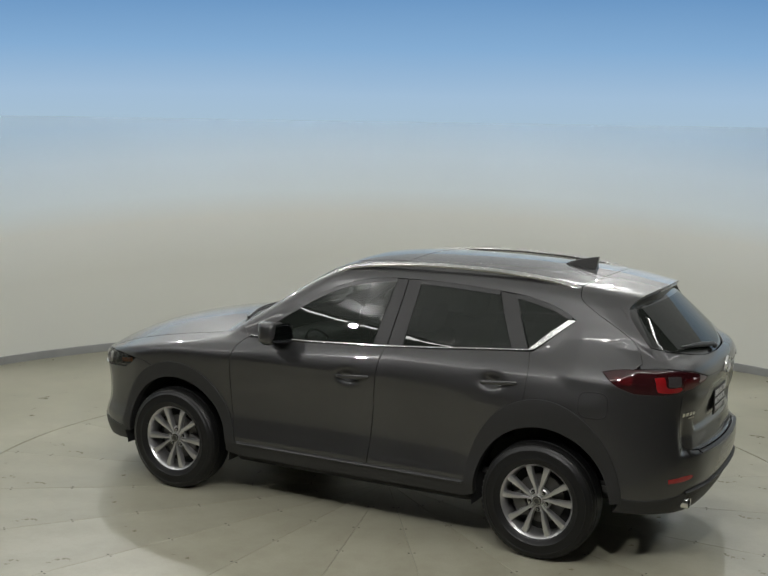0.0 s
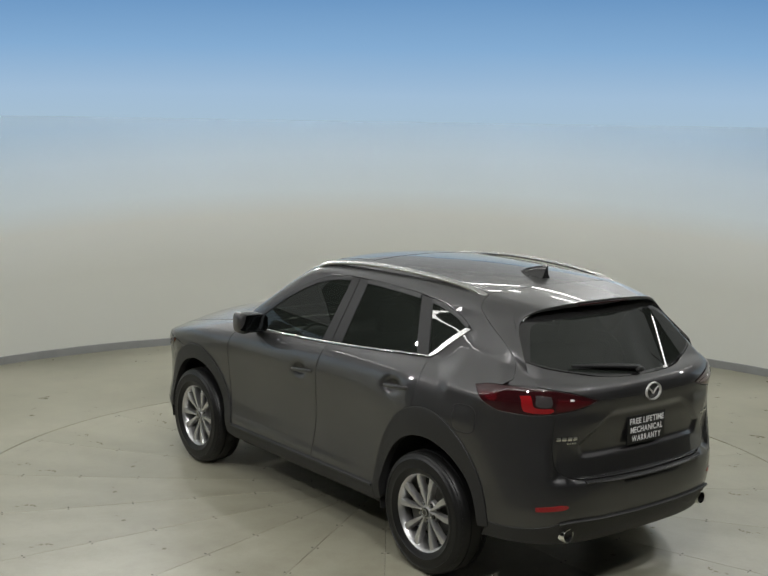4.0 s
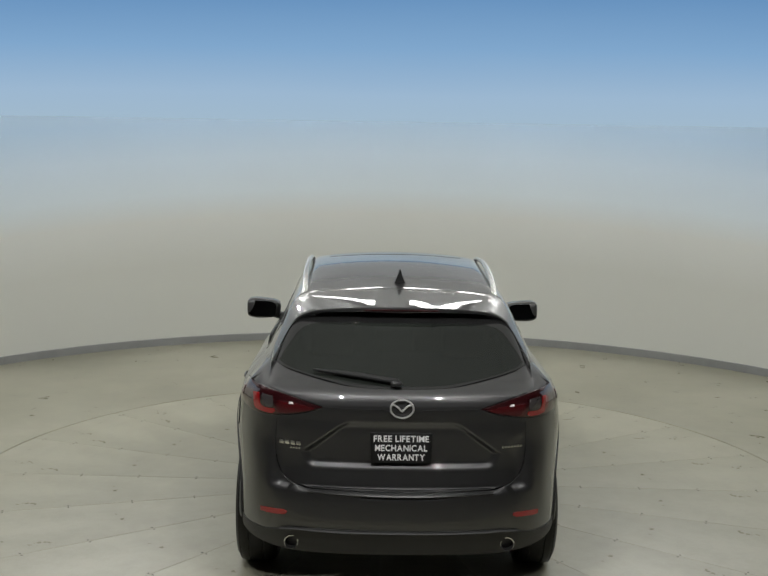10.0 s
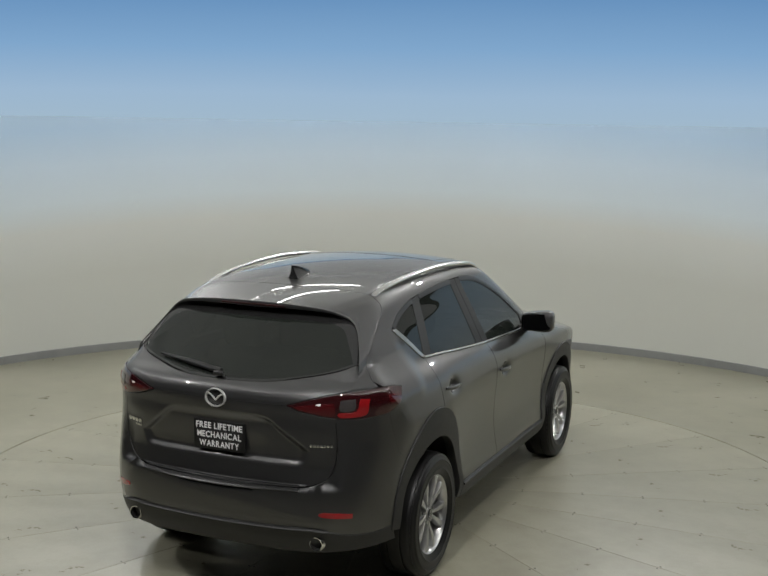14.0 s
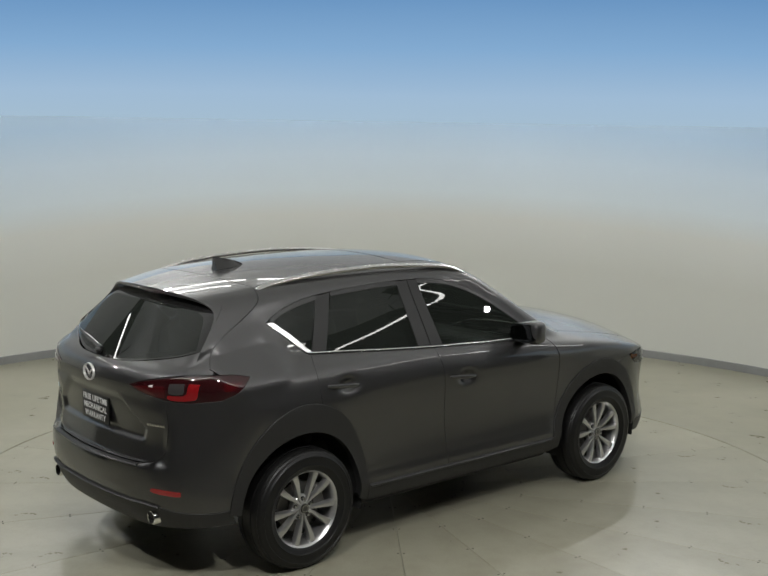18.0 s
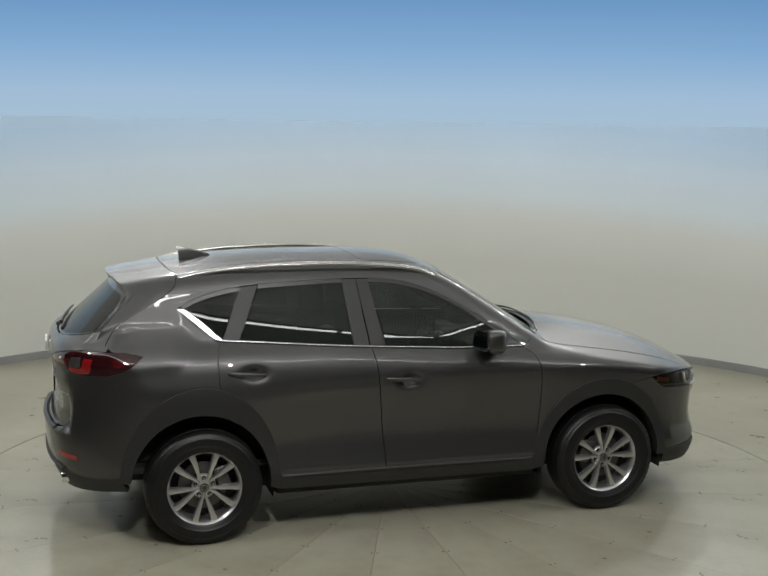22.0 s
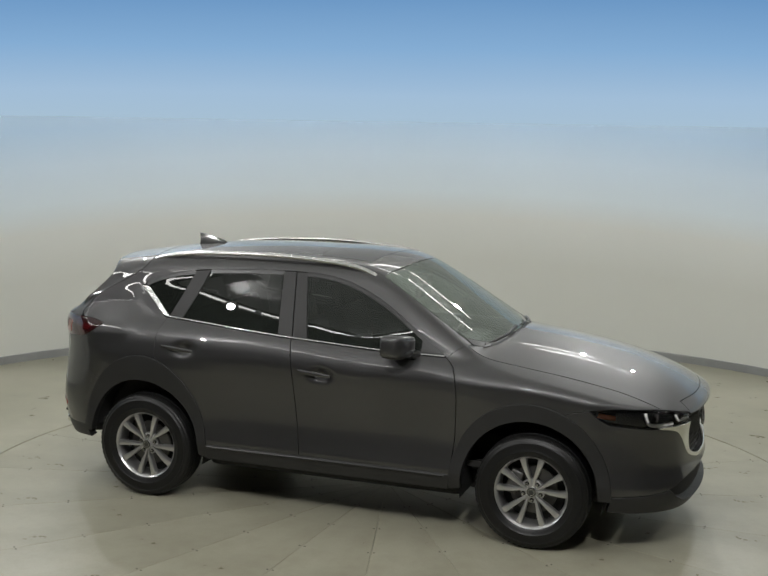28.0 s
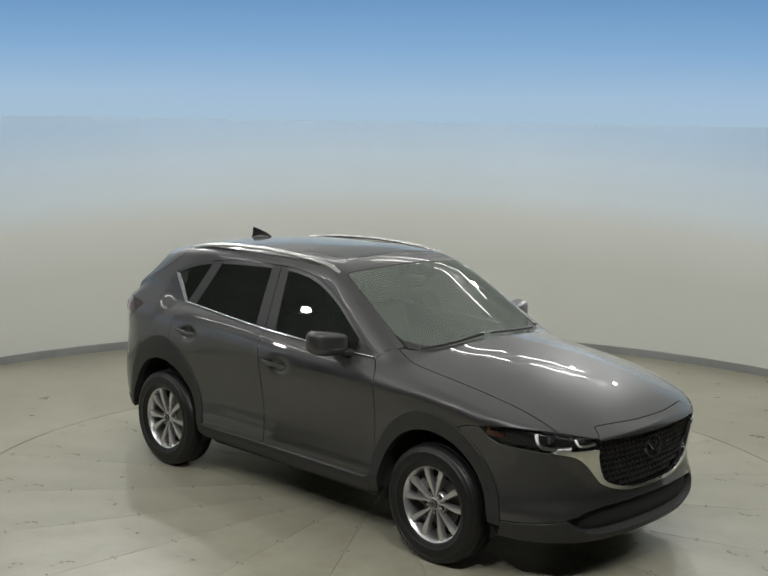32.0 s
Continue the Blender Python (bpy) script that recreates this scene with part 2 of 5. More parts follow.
def spline(xs, ys):
    """A smooth function of one number through a few values."""
    xs, ys = np.array(xs, float), np.array(ys, float)
    d = np.diff(ys) / np.diff(xs)
    m = np.concatenate([[d[0]], [(d[i] * (xs[i + 2] - xs[i + 1]) + d[i + 1] * (xs[i + 1] - xs[i])) / (xs[i + 2] - xs[i]) for i in range(len(d) - 1)], [d[-1]]])

    def f(x):
        x = np.clip(np.asarray(x, float), xs[0], xs[-1])
        i = np.clip(np.searchsorted(xs, x) - 1, 0, len(xs) - 2)
        h = xs[i + 1] - xs[i]
        s = (x - xs[i]) / h
        return (2 * s**3 - 3 * s**2 + 1) * ys[i] + (s**3 - 2 * s**2 + s) * h * m[i] + (3 * s**2 - 2 * s**3) * ys[i + 1] + (s**3 - s**2) * h * m[i + 1]

    return f
# ---- the car's form: one smooth closed body, x ahead, y to its left, z up, origin midway between the axles ----
SIDE_W = spline([0.20, 0.32, 0.42, 0.50, 0.60, 0.72, 0.85, 0.95, 1.02, 1.08, 1.13, 1.18, 1.24, 1.32], [0.83, 0.872, 0.896, 0.886, 0.875, 0.876, 0.888, 0.898, 0.899, 0.884, 0.858, 0.815, 0.745, 0.64])
PLAN_W = spline([-2.3, -2.0, -1.7, -1.35, -0.6, 0.5, 1.3, 1.7, 2.0, 2.3], [0.93, 0.962, 0.985, 1.0, 0.998, 0.998, 1.0, 0.985, 0.955, 0.92])
BELT = spline([-2.2, -1.7, -1.22, -0.7, -0.28, 0.35, 0.76, 1.2, 2.2], [1.215, 1.225, 1.235, 1.20, 1.172, 1.140, 1.131, 1.12, 1.05])
GREEN_W = spline([1.0, 1.2, 1.243, 1.413, 1.50, 1.58, 1.64, 1.75], [0.86, 0.790, 0.771, 0.692, 0.650, 0.614, 0.585, 0.53])
GREEN_PLAN = spline([-2.2, -1.95, -1.7, -1.467, -1.1, 0.0, 0.5, 0.9, 1.3], [0.875, 0.928, 0.968, 0.99, 1.0, 1.0, 0.99, 0.965, 0.93])
HOOD_Z = spline([-2.4, 0.2, 0.6, 0.8, 1.0, 1.3, 1.6, 1.9, 2.1, 2.24, 2.4], [1.36, 1.36, 1.31, 1.262, 1.228, 1.190, 1.140, 1.064, 0.986, 0.912, 0.82])
ROOF_Z = spline([-2.3, -1.9, -1.5, -1.25, -1.0, -0.5, 0.0, 0.3, 0.6, 1.2], [1.44, 1.580, 1.650, 1.677, 1.692, 1.703, 1.688, 1.652, 1.592, 1.42])
NOSE_X = spline([0.15, 0.25, 0.34, 0.42, 0.52, 0.66, 0.80, 0.90, 1.0], [2.12, 2.25, 2.305, 2.312, 2.278, 2.272, 2.294, 2.316, 2.322])
TAIL_X = spline([0.15, 0.28, 0.38, 0.48, 0.60, 0.70, 0.80, 0.95, 1.05, 1.155, 1.172, 1.225, 1.26, 1.3], [-2.02, -2.14, -2.21, -2.248, -2.266, -2.262, -2.248, -2.228, -2.226, -2.230, -2.224, -2.168, -2.06, -1.90])


def smax(a, b, k):
    h = np.maximum(k - np.abs(a - b), 0) / k
    return np.maximum(a, b) + h * h * k / 4


def smin(a, b, k):
    return -smax(-a, -b, k)


def step01(a, b, x):
    s = np.clip((x - a) / (b - a), 0, 1)
    return s * s * (3 - 2 * s)


GLASS_ONLY = [0]


def body(p):
    """Below nought inside the body, above nought outside; p holds rows of x, y, z."""
    x, y, z = p[..., 0], np.abs(p[..., 1]), p[..., 2]
    zz = z - (BELT(x) - 1.17) * step01(0.92, 1.12, z)
    zz = zz + 0.048 * step01(-0.30, -1.40, x) * step01(-2.05, -1.70, x) * step01(0.78, 1.06, z)  # the haunch leans in over the rear wheel
    w = SIDE_W(zz) * PLAN_W(x)
    for hx in (-1.349, 1.349):
        w = w + (0.020 if hx > 0 else 0.032) * np.exp(-(((x - hx) / 0.46) ** 2) - ((z - 0.76) / 0.24) ** 2)
    for hx, hz in ((-0.048, 0.968), (-1.042, 1.052)):  # finger wells behind the handles
        w = w - 0.046 * np.exp(-(((x - hx) / 0.058) ** 2) - ((z - hz) / 0.034) ** 2)
    side = y - w
    y2, y6 = y * y, (y / 0.85) ** 6
    front = (x - (NOSE_X(z) - 0.22 * y2 - 0.29 * y6)) * 0.95
    rear = ((TAIL_X(z) + 0.12 * y2 + 0.27 * y6) - x) * 0.95
    rear = rear + 0.95 * 0.048 * step01(0.680, 0.706, z) * step01(0.70, 0.60, y) * step01(1.02, 0.78, z)  # loading ledge
    rear = rear + 0.95 * 0.022 * step01(0.525, 0.465, y + 1.25 * np.maximum(z - 0.885, 0) + 0.4 * np.maximum(0.885 - z, 0)) * step01(0.800, 0.838, z) * step01(1.070, 1.015, z)  # plate recess
    crease = (0.003 - 0.009 * step01(0.34, 0.68, y - 0.06 * (1.6 - x))) * step01(0.9, 1.3, x)
    top = z - (HOOD_Z(x) - 0.19 * y2 + crease)
    low = smax(smax(side, top, 0.10 - 0.045 * step01(0.9, 1.3, x)), smax(front, rear, 0.05), 0.09 - 0.055 * step01(1.75, 2.1, x) * step01(0.72, 0.55, y))
    low = smax(low, 0.21 - z, 0.04)
    gside = y - GREEN_W(z) * GREEN_PLAN(x)
    roof = z - (ROOF_Z(x) - 0.12 * y2)
    screen = (x - (1.13 - (z - 1.12) * 1.62 - 0.26 * y2)) * 0.53
    rglass = ((-2.185 + (z - 1.2) * 1.12 + 0.24 * y2) - x) * 0.66
    green = smax(smax(gside, roof, 0.085), smax(screen, rglass, 0.02), 0.075)
    if GLASS_ONLY[0]:  # the greenhouse alone, or its flank alone, carried on down
        return green if GLASS_ONLY[0] == 1 else gside
    green = smax(green, BELT(x) - 0.03 - z, 0.02)
    return smin(low, green, 0.025 + 0.13 * step01(-1.32, -1.55, x) * step01(-2.0, -1.85, x))


def normals_at(p):
    e = 0.004
    g = np.stack([body(p + np.eye(3)[k] * e) - body(p - np.eye(3)[k] * e) for k in range(3)], -1)
    return g / np.maximum(np.linalg.norm(g, axis=-1, keepdims=True), 1e-9)


def cast(o, d, far=2.6):
    """Where rays from inside leave the body."""
    lo, hi = np.zeros(len(o)), np.full(len(o), far)
    for _ in range(34):
        mid = (lo + hi) / 2
        out = body(o + d * mid[:, None]) > 0
        hi, lo = np.where(out, mid, hi), np.where(out, lo, mid)
    return o + d * lo[:, None]


AXIS_Z = 0.75


def along(u):
    """Body points by x and the angle about the long axis (metres of arc at 0.9 m)."""
    u = np.asarray(u, float)
    a = u[:, 1] / 0.9
    o = np.stack([u[:, 0], 0 * a, 0 * a + AXIS_Z], -1)
    return cast(o, np.stack([0 * a, np.cos(a), np.sin(a)], -1))


def along_inv(p):
    return np.stack([p[:, 0], 0.9 * np.arctan2(p[:, 2] - AXIS_Z, p[:, 1])], -1)


def around(x0):
    def f(u):
        u = np.asarray(u, float)
        a = u[:, 0] / 0.9
        o = np.stack([0 * a + x0, 0 * a, u[:, 1]], -1)
        return cast(o, np.stack([np.cos(a), np.sin(a), 0 * a], -1))

    def inv(p):
        a = np.arctan2(p[:, 1], p[:, 0] - x0)
        if x0 < 0:
            a = np.where(a < -0.2, a + 2 * math.pi, a)
        return np.stack([0.9 * a, p[:, 2]], -1)

    return f, inv


LONG = (along, along_inv)


def slanted(d, s0):
    """Body points seen along a raked line in the car's mid plane."""
    dv, ev = np.array([d[0], 0.0, d[1]]), np.array([d[1], 0.0, -d[0]])

    def f(u):
        u = np.asarray(u, float)
        o = u[:, :1] * ev + np.array([0.0, 1.0, 0.0]) * u[:, 1:] + dv * s0
        return cast(o, np.tile(dv, (len(u), 1)), 1.6)

    return f, lambda p: np.stack([p @ ev, p[:, 1]], -1)


REARWARD = slanted((-0.66, 0.7512656), 1.7)
HOODWARD = slanted((0.5, 0.8660254), 1.3)
FRONT = around(1.25)
REAR = around(-1.25)


def side_pts(pts, step=0.03, smooth=True):
    """Points on the flank from their x and z."""
    q = curve(pts, step) if smooth else np.array(pts, float)
    o = np.stack([q[:, 0], 0 * q[:, 0], q[:, 1]], -1)
    return cast(o, np.tile([0.0, 1.0, 0.0], (len(q), 1)), 1.2)


def top_pts(pts, step=0.03):
    q = curve(pts, step)
    o = np.stack([q[:, 0], q[:, 1], 0 * q[:, 0] + 0.75], -1)
    return cast(o, np.tile([0.0, 0.0, 1.0], (len(q), 1)), 1.2)


def end_pts(pts, way, step=0.03):
    """Points on the front (way 1) or the tail (way -1) from their y and z."""
    q = curve(pts, step)
    o = np.stack([0 * q[:, 0] + 1.2 * way, q[:, 0], q[:, 1]], -1)
    return cast(o, np.tile([float(way), 0.0, 0.0], (len(q), 1)), 1.4)


def chain(*runs):
    """One closed outline from runs of body points."""
    out = [runs[0]]
    for r in runs[1:]:
        out.append(r[1:] if np.linalg.norm(r[0] - out[-1][-1]) < 0.004 else r)
    p = np.concatenate(out)
    return p[:-1] if np.linalg.norm(p[0] - p[-1]) < 0.004 else p


def mirror(p):
    return np.asarray(p) * np.array([1, -1, 1])


def inside_poly(q, poly):
    x, y = q[:, 0], q[:, 1]
    r = np.zeros(len(q), bool)
    a, b = poly, np.roll(poly, -1, 0)
    for (x0, y0), (x1, y1) in zip(a, b):
        c = (y0 > y) != (y1 > y)
        if y1 != y0:
            r ^= c & (x < (x1 - x0) * (y - y0) / (y1 - y0) + x0)
    return r


def edge_dist(q, poly):
    d = np.full(len(q), 9.0)
    for a, b in zip(poly, np.roll(poly, -1, 0)):
        ab = b - a
        s = np.clip(((q - a) @ ab) / max(ab @ ab, 1e-12), 0, 1)
        d = np.minimum(d, np.linalg.norm(q - a - s[:, None] * ab, axis=1))
    return d


def skin(outline, dom, res=0.045, off=0.0, gap=0.0046, depth=0.016, lip=0.003):
    """A panel of the body within an outline: verts, faces, normals, with a rolled edge turned inwards."""
    lift, drop = dom
    uv = drop(np.asarray(outline, float))
    dense = []
    for a, b in zip(uv, np.roll(uv, -1, 0)):
        k = max(1, int(np.linalg.norm(b - a) / (res * 0.7)))
        dense += [a + (b - a) * i / k for i in range(k)]
    uv = np.array(dense)
    keep = np.linalg.norm(uv - np.roll(uv, 1, 0), axis=1) > 1e-4
    uv = uv[keep]
    area = 0.5 * np.sum(uv[:, 0] * np.roll(uv[:, 1], -1) - uv[:, 1] * np.roll(uv[:, 0], -1))
    if area < 0:
        uv = uv[::-1]
    t = np.roll(uv, -1, 0) - np.roll(uv, 1, 0)
    t /= np.maximum(np.linalg.norm(t, axis=1, keepdims=True), 1e-9)
    uv = uv + np.stack([-t[:, 1], t[:, 0]], -1) * gap
    lo, hi = uv.min(0), uv.max(0)
    gx, gy = np.meshgrid(np.arange(lo[0], hi[0], res), np.arange(lo[1], hi[1], res * 0.87))
    gx = gx + (np.arange(gx.shape[0]) % 2)[:, None] * res / 2
    g = np.stack([gx.ravel(), gy.ravel()], -1)
    g = g[inside_poly(g, uv)]
    if len(g):
        g = g[edge_dist(g, uv) > res * 0.45]
    allp = np.concatenate([uv, g]) if len(g) else uv
    n = len(uv)
    vs, _, fs, *_ = delaunay_2d_cdt([Vector(p) for p in allp], [(i, (i + 1) % n) for i in range(n)], [], 1, 1e-6)
    vs = np.array([tuple(v) for v in vs])
    cen = np.array([vs[list(f)].mean(0) for f in fs])
    ok = inside_poly(cen, uv)
    fs = [tuple(f) for f, o in zip(fs, ok) if o]
    p = lift(vs)
    nr = normals_at(p)
    p = p + nr * off
    # outward winding
    f0 = np.array([f[:3] for f in fs])
    fn = np.cross(p[f0[:, 1]] - p[f0[:, 0]], p[f0[:, 2]] - p[f0[:, 0]])
    if (fn * nr[f0[:, 0]]).sum() < 0:
        fs = [f[::-1] for f in fs]
    count = {}
    for f in fs:
        for a, b in zip(f, f[1:] + f[:1]):
            count[(a, b)] = 1
    rim = [(a, b) for a, b in count if (b, a) not in count]
    verts, norms = list(p), list(nr)
    idx = {}
    for a, b in rim:
        for v in (a, b):
            idx.setdefault(v, []).append((a, b))
    low = {}
    for v, es in idx.items():
        o = np.zeros(3)
        for a, b in es:
            o += np.cross(p[b] - p[a], nr[v])
        o /= max(np.linalg.norm(o), 1e-9)
        k1, k2 = (o + nr[v]) / 1.4142, o
        verts += [p[v] + o * lip * 0.6 - nr[v] * lip * 0.5, p[v] + o * lip - nr[v] * lip * 1.6, p[v] + o * lip - nr[v] * depth]
        norms += [k1, k2, k2]
        low[v] = len(verts) - 3
    for a, b in rim:
        fs.append((b, a, low[a], low[b]))
        fs.append((low[b], low[a], low[a] + 1, low[b] + 1))
        fs.append((low[b] + 1, low[a] + 1, low[a] + 2, low[b] + 2))
    return np.array(verts), fs, np.array(norms)


def panel(name, outline, dom, mat, parent, label="", both=False, **k):
    """A body panel, and its mirror twin when both."""
    GLASS_ONLY[0] = 2 if name.endswith(("pillar_cover", "door_window", "quarter_window")) else 1 if name in ("windscreen", "rear_window", "window_border", "screen_border") else 0
    v, f, n = skin(outline, dom, **k)
    GLASS_ONLY[0] = 0
    a = mesh_object(name, v, f, mat, parent, n, label=label)
    a.visible_shadow = name != "windscreen"
    if both:
        b = mesh_object(name, mirror(v), [q[::-1] for q in f], mat, parent, mirror(n), label=label)
        return a, b
    return a


def strip(name, pts, mat, parent, w, h, off=0.0, both=False, label="", taper=None, n=8):
    """A bar that follows the body."""
    pts = np.asarray(pts)
    nr = normals_at(pts)
    res = []
    for s in ((1, -1) if both else (1,)):
        bm = bmesh.new()
        q = [Vector(p * np.array([1, s, 1])) for p in pts + nr * off]
        sweep(bm, q, [Vector(v * np.array([1, s, 1])) for v in nr], w, h, taper, n)
        res.append(part(name, bm, mat, parent, label))
    return res


def ellipse(cx, cz, rx, rz, a0, a1, n=40):
    return [(cx + rx * math.cos(radians(a0 + (a1 - a0) * i / n)), cz + rz * math.sin(radians(a0 + (a1 - a0) * i / n))) for i in range(n + 1)]


def spaced(p, m):
    """m points evenly along a polyline."""
    d = np.concatenate([[0], np.cumsum(np.linalg.norm(np.diff(p, axis=0), axis=1))])
    s = np.linspace(0, d[-1], m)
    return np.stack([np.interp(s, d, p[:, k]) for k in range(p.shape[1])], -1)
# ---- the car ----
car = tagged(new("car"), "dark grey metallic compact SUV parked on the turntable", "car")
HUB_X, HUB_Z = 1.349, 0.357
# wheel-arch lines: outer and inner edge of the plastic lip
ARCH = {1: dict(c=(1.325, 0.36), ro=(0.500, 0.548), ri=(0.428, 0.445)), -1: dict(c=(-1.365, 0.36), ro=(0.487, 0.622), ri=(0.428, 0.460))}


def arch_line(end, a0, a1, kind="ro", n=40):
    q = ARCH[end]
    return side_pts(ellipse(*q["c"], *q[kind], a0, a1, n), smooth=False)


def arch_at(end, x=None, z=None, back=True, kind="ro"):
    """The angle on an arch at a height or an x."""
    q = ARCH[end]
    if z is not None:
        a = math.degrees(math.asin((z - q["c"][1]) / q[kind][1]))
        return 180 - a if back else a
    return math.degrees(math.acos((x - q["c"][0]) / q[kind][0]))


SILL_Z = 0.41
B_SEAM = [(-0.195, SILL_Z), (-0.225, 0.70), (-0.245, 0.92), (-0.262, 1.06), (-0.284, 1.172)]
F_SEAM = [(0.768, 1.131), (0.835, 1.065), (0.862, 0.93), (0.858, 0.70), (0.845, 0.55), (0.825, SILL_Z)]
R_SEAM = [(-1.232, 1.238), (-1.262, 1.155), (-1.262, 1.04), (-1.250, 0.935)]
BELT_F = [(-0.284, 1.172), (0.0, 1.157), (0.35, 1.140), (0.768, 1.131)]
BELT_R = [(-1.232, 1.238), (-0.95, 1.219), (-0.7, 1.200), (-0.284, 1.172)]
DLO_TOP = [(-1.488, 1.430), (-1.42, 1.468), (-1.30, 1.512), (-1.07, 1.556), (-0.664, 1.582), (-0.335, 1.588), (-0.123, 1.577), (0.086, 1.531), (0.318, 1.428), (0.563, 1.272), (0.768, 1.131)]

# doors
a_door = arch_at(-1, x=-1.250)
a_sill = arch_at(-1, z=SILL_Z, back=False)
front_doors = panel("front_door", chain(side_pts(B_SEAM), side_pts(BELT_F), side_pts(F_SEAM), side_pts([(0.825, SILL_Z), (-0.195, SILL_Z)])), LONG, PAINT, car, both=True, res=0.017)
rear_doors = panel("rear_door", chain(side_pts(B_SEAM[::-1]), side_pts([(-0.195, SILL_Z), (-0.885, SILL_Z)]), arch_line(-1, a_sill, a_door), side_pts(R_SEAM[::-1])[1:], side_pts(BELT_R)), LONG, PAINT, car, both=True, res=0.017)

# hood, fenders
head_top = np.concatenate([side_pts([(1.685, 0.897), (1.76, 0.909)]), end_pts([(0.79, 0.913), (0.70, 0.903), (0.60, 0.882), (0.50, 0.860)], 1)])
head_low = np.concatenate([side_pts([(1.685, 0.897), (1.745, 0.850), (1.80, 0.817)]), end_pts([(0.775, 0.795), (0.70, 0.788), (0.60, 0.795), (0.50, 0.805)], 1)])
h_at = int(np.argmin(np.abs(head_top[:, 1] - 0.665) + 9 * (head_top[:, 0] < 1.8)))
corner = head_top[h_at]
SEAM_HOOD = [(0.875, 0.700), (1.1, 0.715), (1.4, 0.715), (1.65, 0.705), (1.85, 0.690), (float(corner[0]), float(corner[1]))]
hood_side = top_pts(SEAM_HOOD)[:-1]
hood_side = np.concatenate([hood_side, corner[None]])
hood_edge = np.concatenate([end_pts([(0.50, 0.864), (0.49, 0.872)], 1), top_pts([(2.165, 0.455), (2.205, 0.30), (2.232, 0.15), (2.240, 0.0)])])
hood_back = top_pts([(1.075, 0.0), (1.05, 0.3), (0.985, 0.52), (0.875, 0.700)])
half = np.concatenate([hood_side, head_top[h_at + 1 :] + np.array([0, 0, 0.004]), hood_edge])
hood = panel("hood", np.concatenate([half, mirror(half)[::-1][1:], mirror(hood_back)[::-1][1:], hood_back[1:-1]]), HOODWARD, PAINT, car, res=0.024)
a_f = arch_at(1, x=1.53)
fend_seam = side_pts([(1.685, 0.897), (1.60, 0.886), (1.53, 0.36 + 0.548 * math.sin(radians(a_f)))])
panel("front_fender", chain(hood_side, head_top[:h_at][::-1], fend_seam[1:], arch_line(1, a_f, arch_at(1, z=SILL_Z)), side_pts(F_SEAM[::-1]), hood_side[:1]), LONG, PAINT, car, both=True, res=0.020)

# windscreen side, roof line, flank above the windows and quarter panel in one pressing
SCREEN_SIDE = [(0.885, 0.655), (0.72, 0.640), (0.50, 0.610), (0.33, 0.580), (0.262, 0.560)]
ROOF_SEAM = [(0.262, 0.560), (0.0, 0.565), (-0.6, 0.565), (-1.1, 0.550), (-1.465, 0.530)]
GATE_SEAM = [(-1.475, 1.590), (-1.500, 1.545), (-1.62, 1.468), (-1.753, 1.397), (-1.85, 1.330), (-1.915, 1.235)]
lamp_top = np.concatenate([side_pts([(-1.700, 1.178), (-1.80, 1.200), (-1.905, 1.206)]), end_pts([(0.70, 1.203), (0.62, 1.190), (0.52, 1.165), (0.405, 1.130)], -1)])
lamp_low = np.concatenate([side_pts([(-1.700, 1.178), (-1.79, 1.108), (-1.89, 1.066)]), end_pts([(0.745, 1.056), (0.68, 1.062), (0.60, 1.076), (0.50, 1.098), (0.405, 1.130)], -1)])
a_q = arch_at(-1, x=-1.72)
q_seam = side_pts([(-1.875, 1.071), (-1.85, 0.97), (-1.80, 0.84), (-1.72, 0.36 + 0.622 * math.sin(radians(a_q)))])
quarter = chain(top_pts(SCREEN_SIDE), top_pts(ROOF_SEAM)[1:], side_pts(GATE_SEAM), lamp_top[: np.argmin(np.abs(lamp_top[:, 0] + 1.905))][::-1], lamp_low[1 : np.argmin(np.abs(lamp_low[:, 0] + 1.875))], q_seam, arch_line(-1, a_q, a_door)[1:], side_pts(R_SEAM[::-1])[1:], side_pts([(-1.232, 1.238), (-1.262, 1.243), (-1.36, 1.325), (-1.488, 1.430)]), side_pts(DLO_TOP)[1:], hood_side[:1])
panel("quarter_panel", quarter, LONG, PAINT, car, both=True, res=0.020, gap=0.0015)

# roof with its moonroof
rs = top_pts(ROOF_SEAM)
roof_front = top_pts([(0.300, 0.0), (0.292, 0.3), (0.262, 0.560)])
roof_back = top_pts([(-1.465, 0.530), (-1.50, 0.3), (-1.515, 0.0)])
half = np.concatenate([roof_front, rs[1:], roof_back[1:]])
panel("roof", np.concatenate([half, mirror(half)[::-1][1:-1]]), LONG, PAINT, car, res=0.025)
moon = top_pts([(0.13, 0.0), (0.12, 0.40), (0.10, 0.43), (-0.22, 0.43), (-0.25, 0.40), (-0.265, 0.0)])
panel("moonroof", np.concatenate([moon, mirror(moon)[::-1][1:-1]]), LONG, MOON_GLASS, car, "dark tinted glass moonroof", off=0.002, lip=0.002)

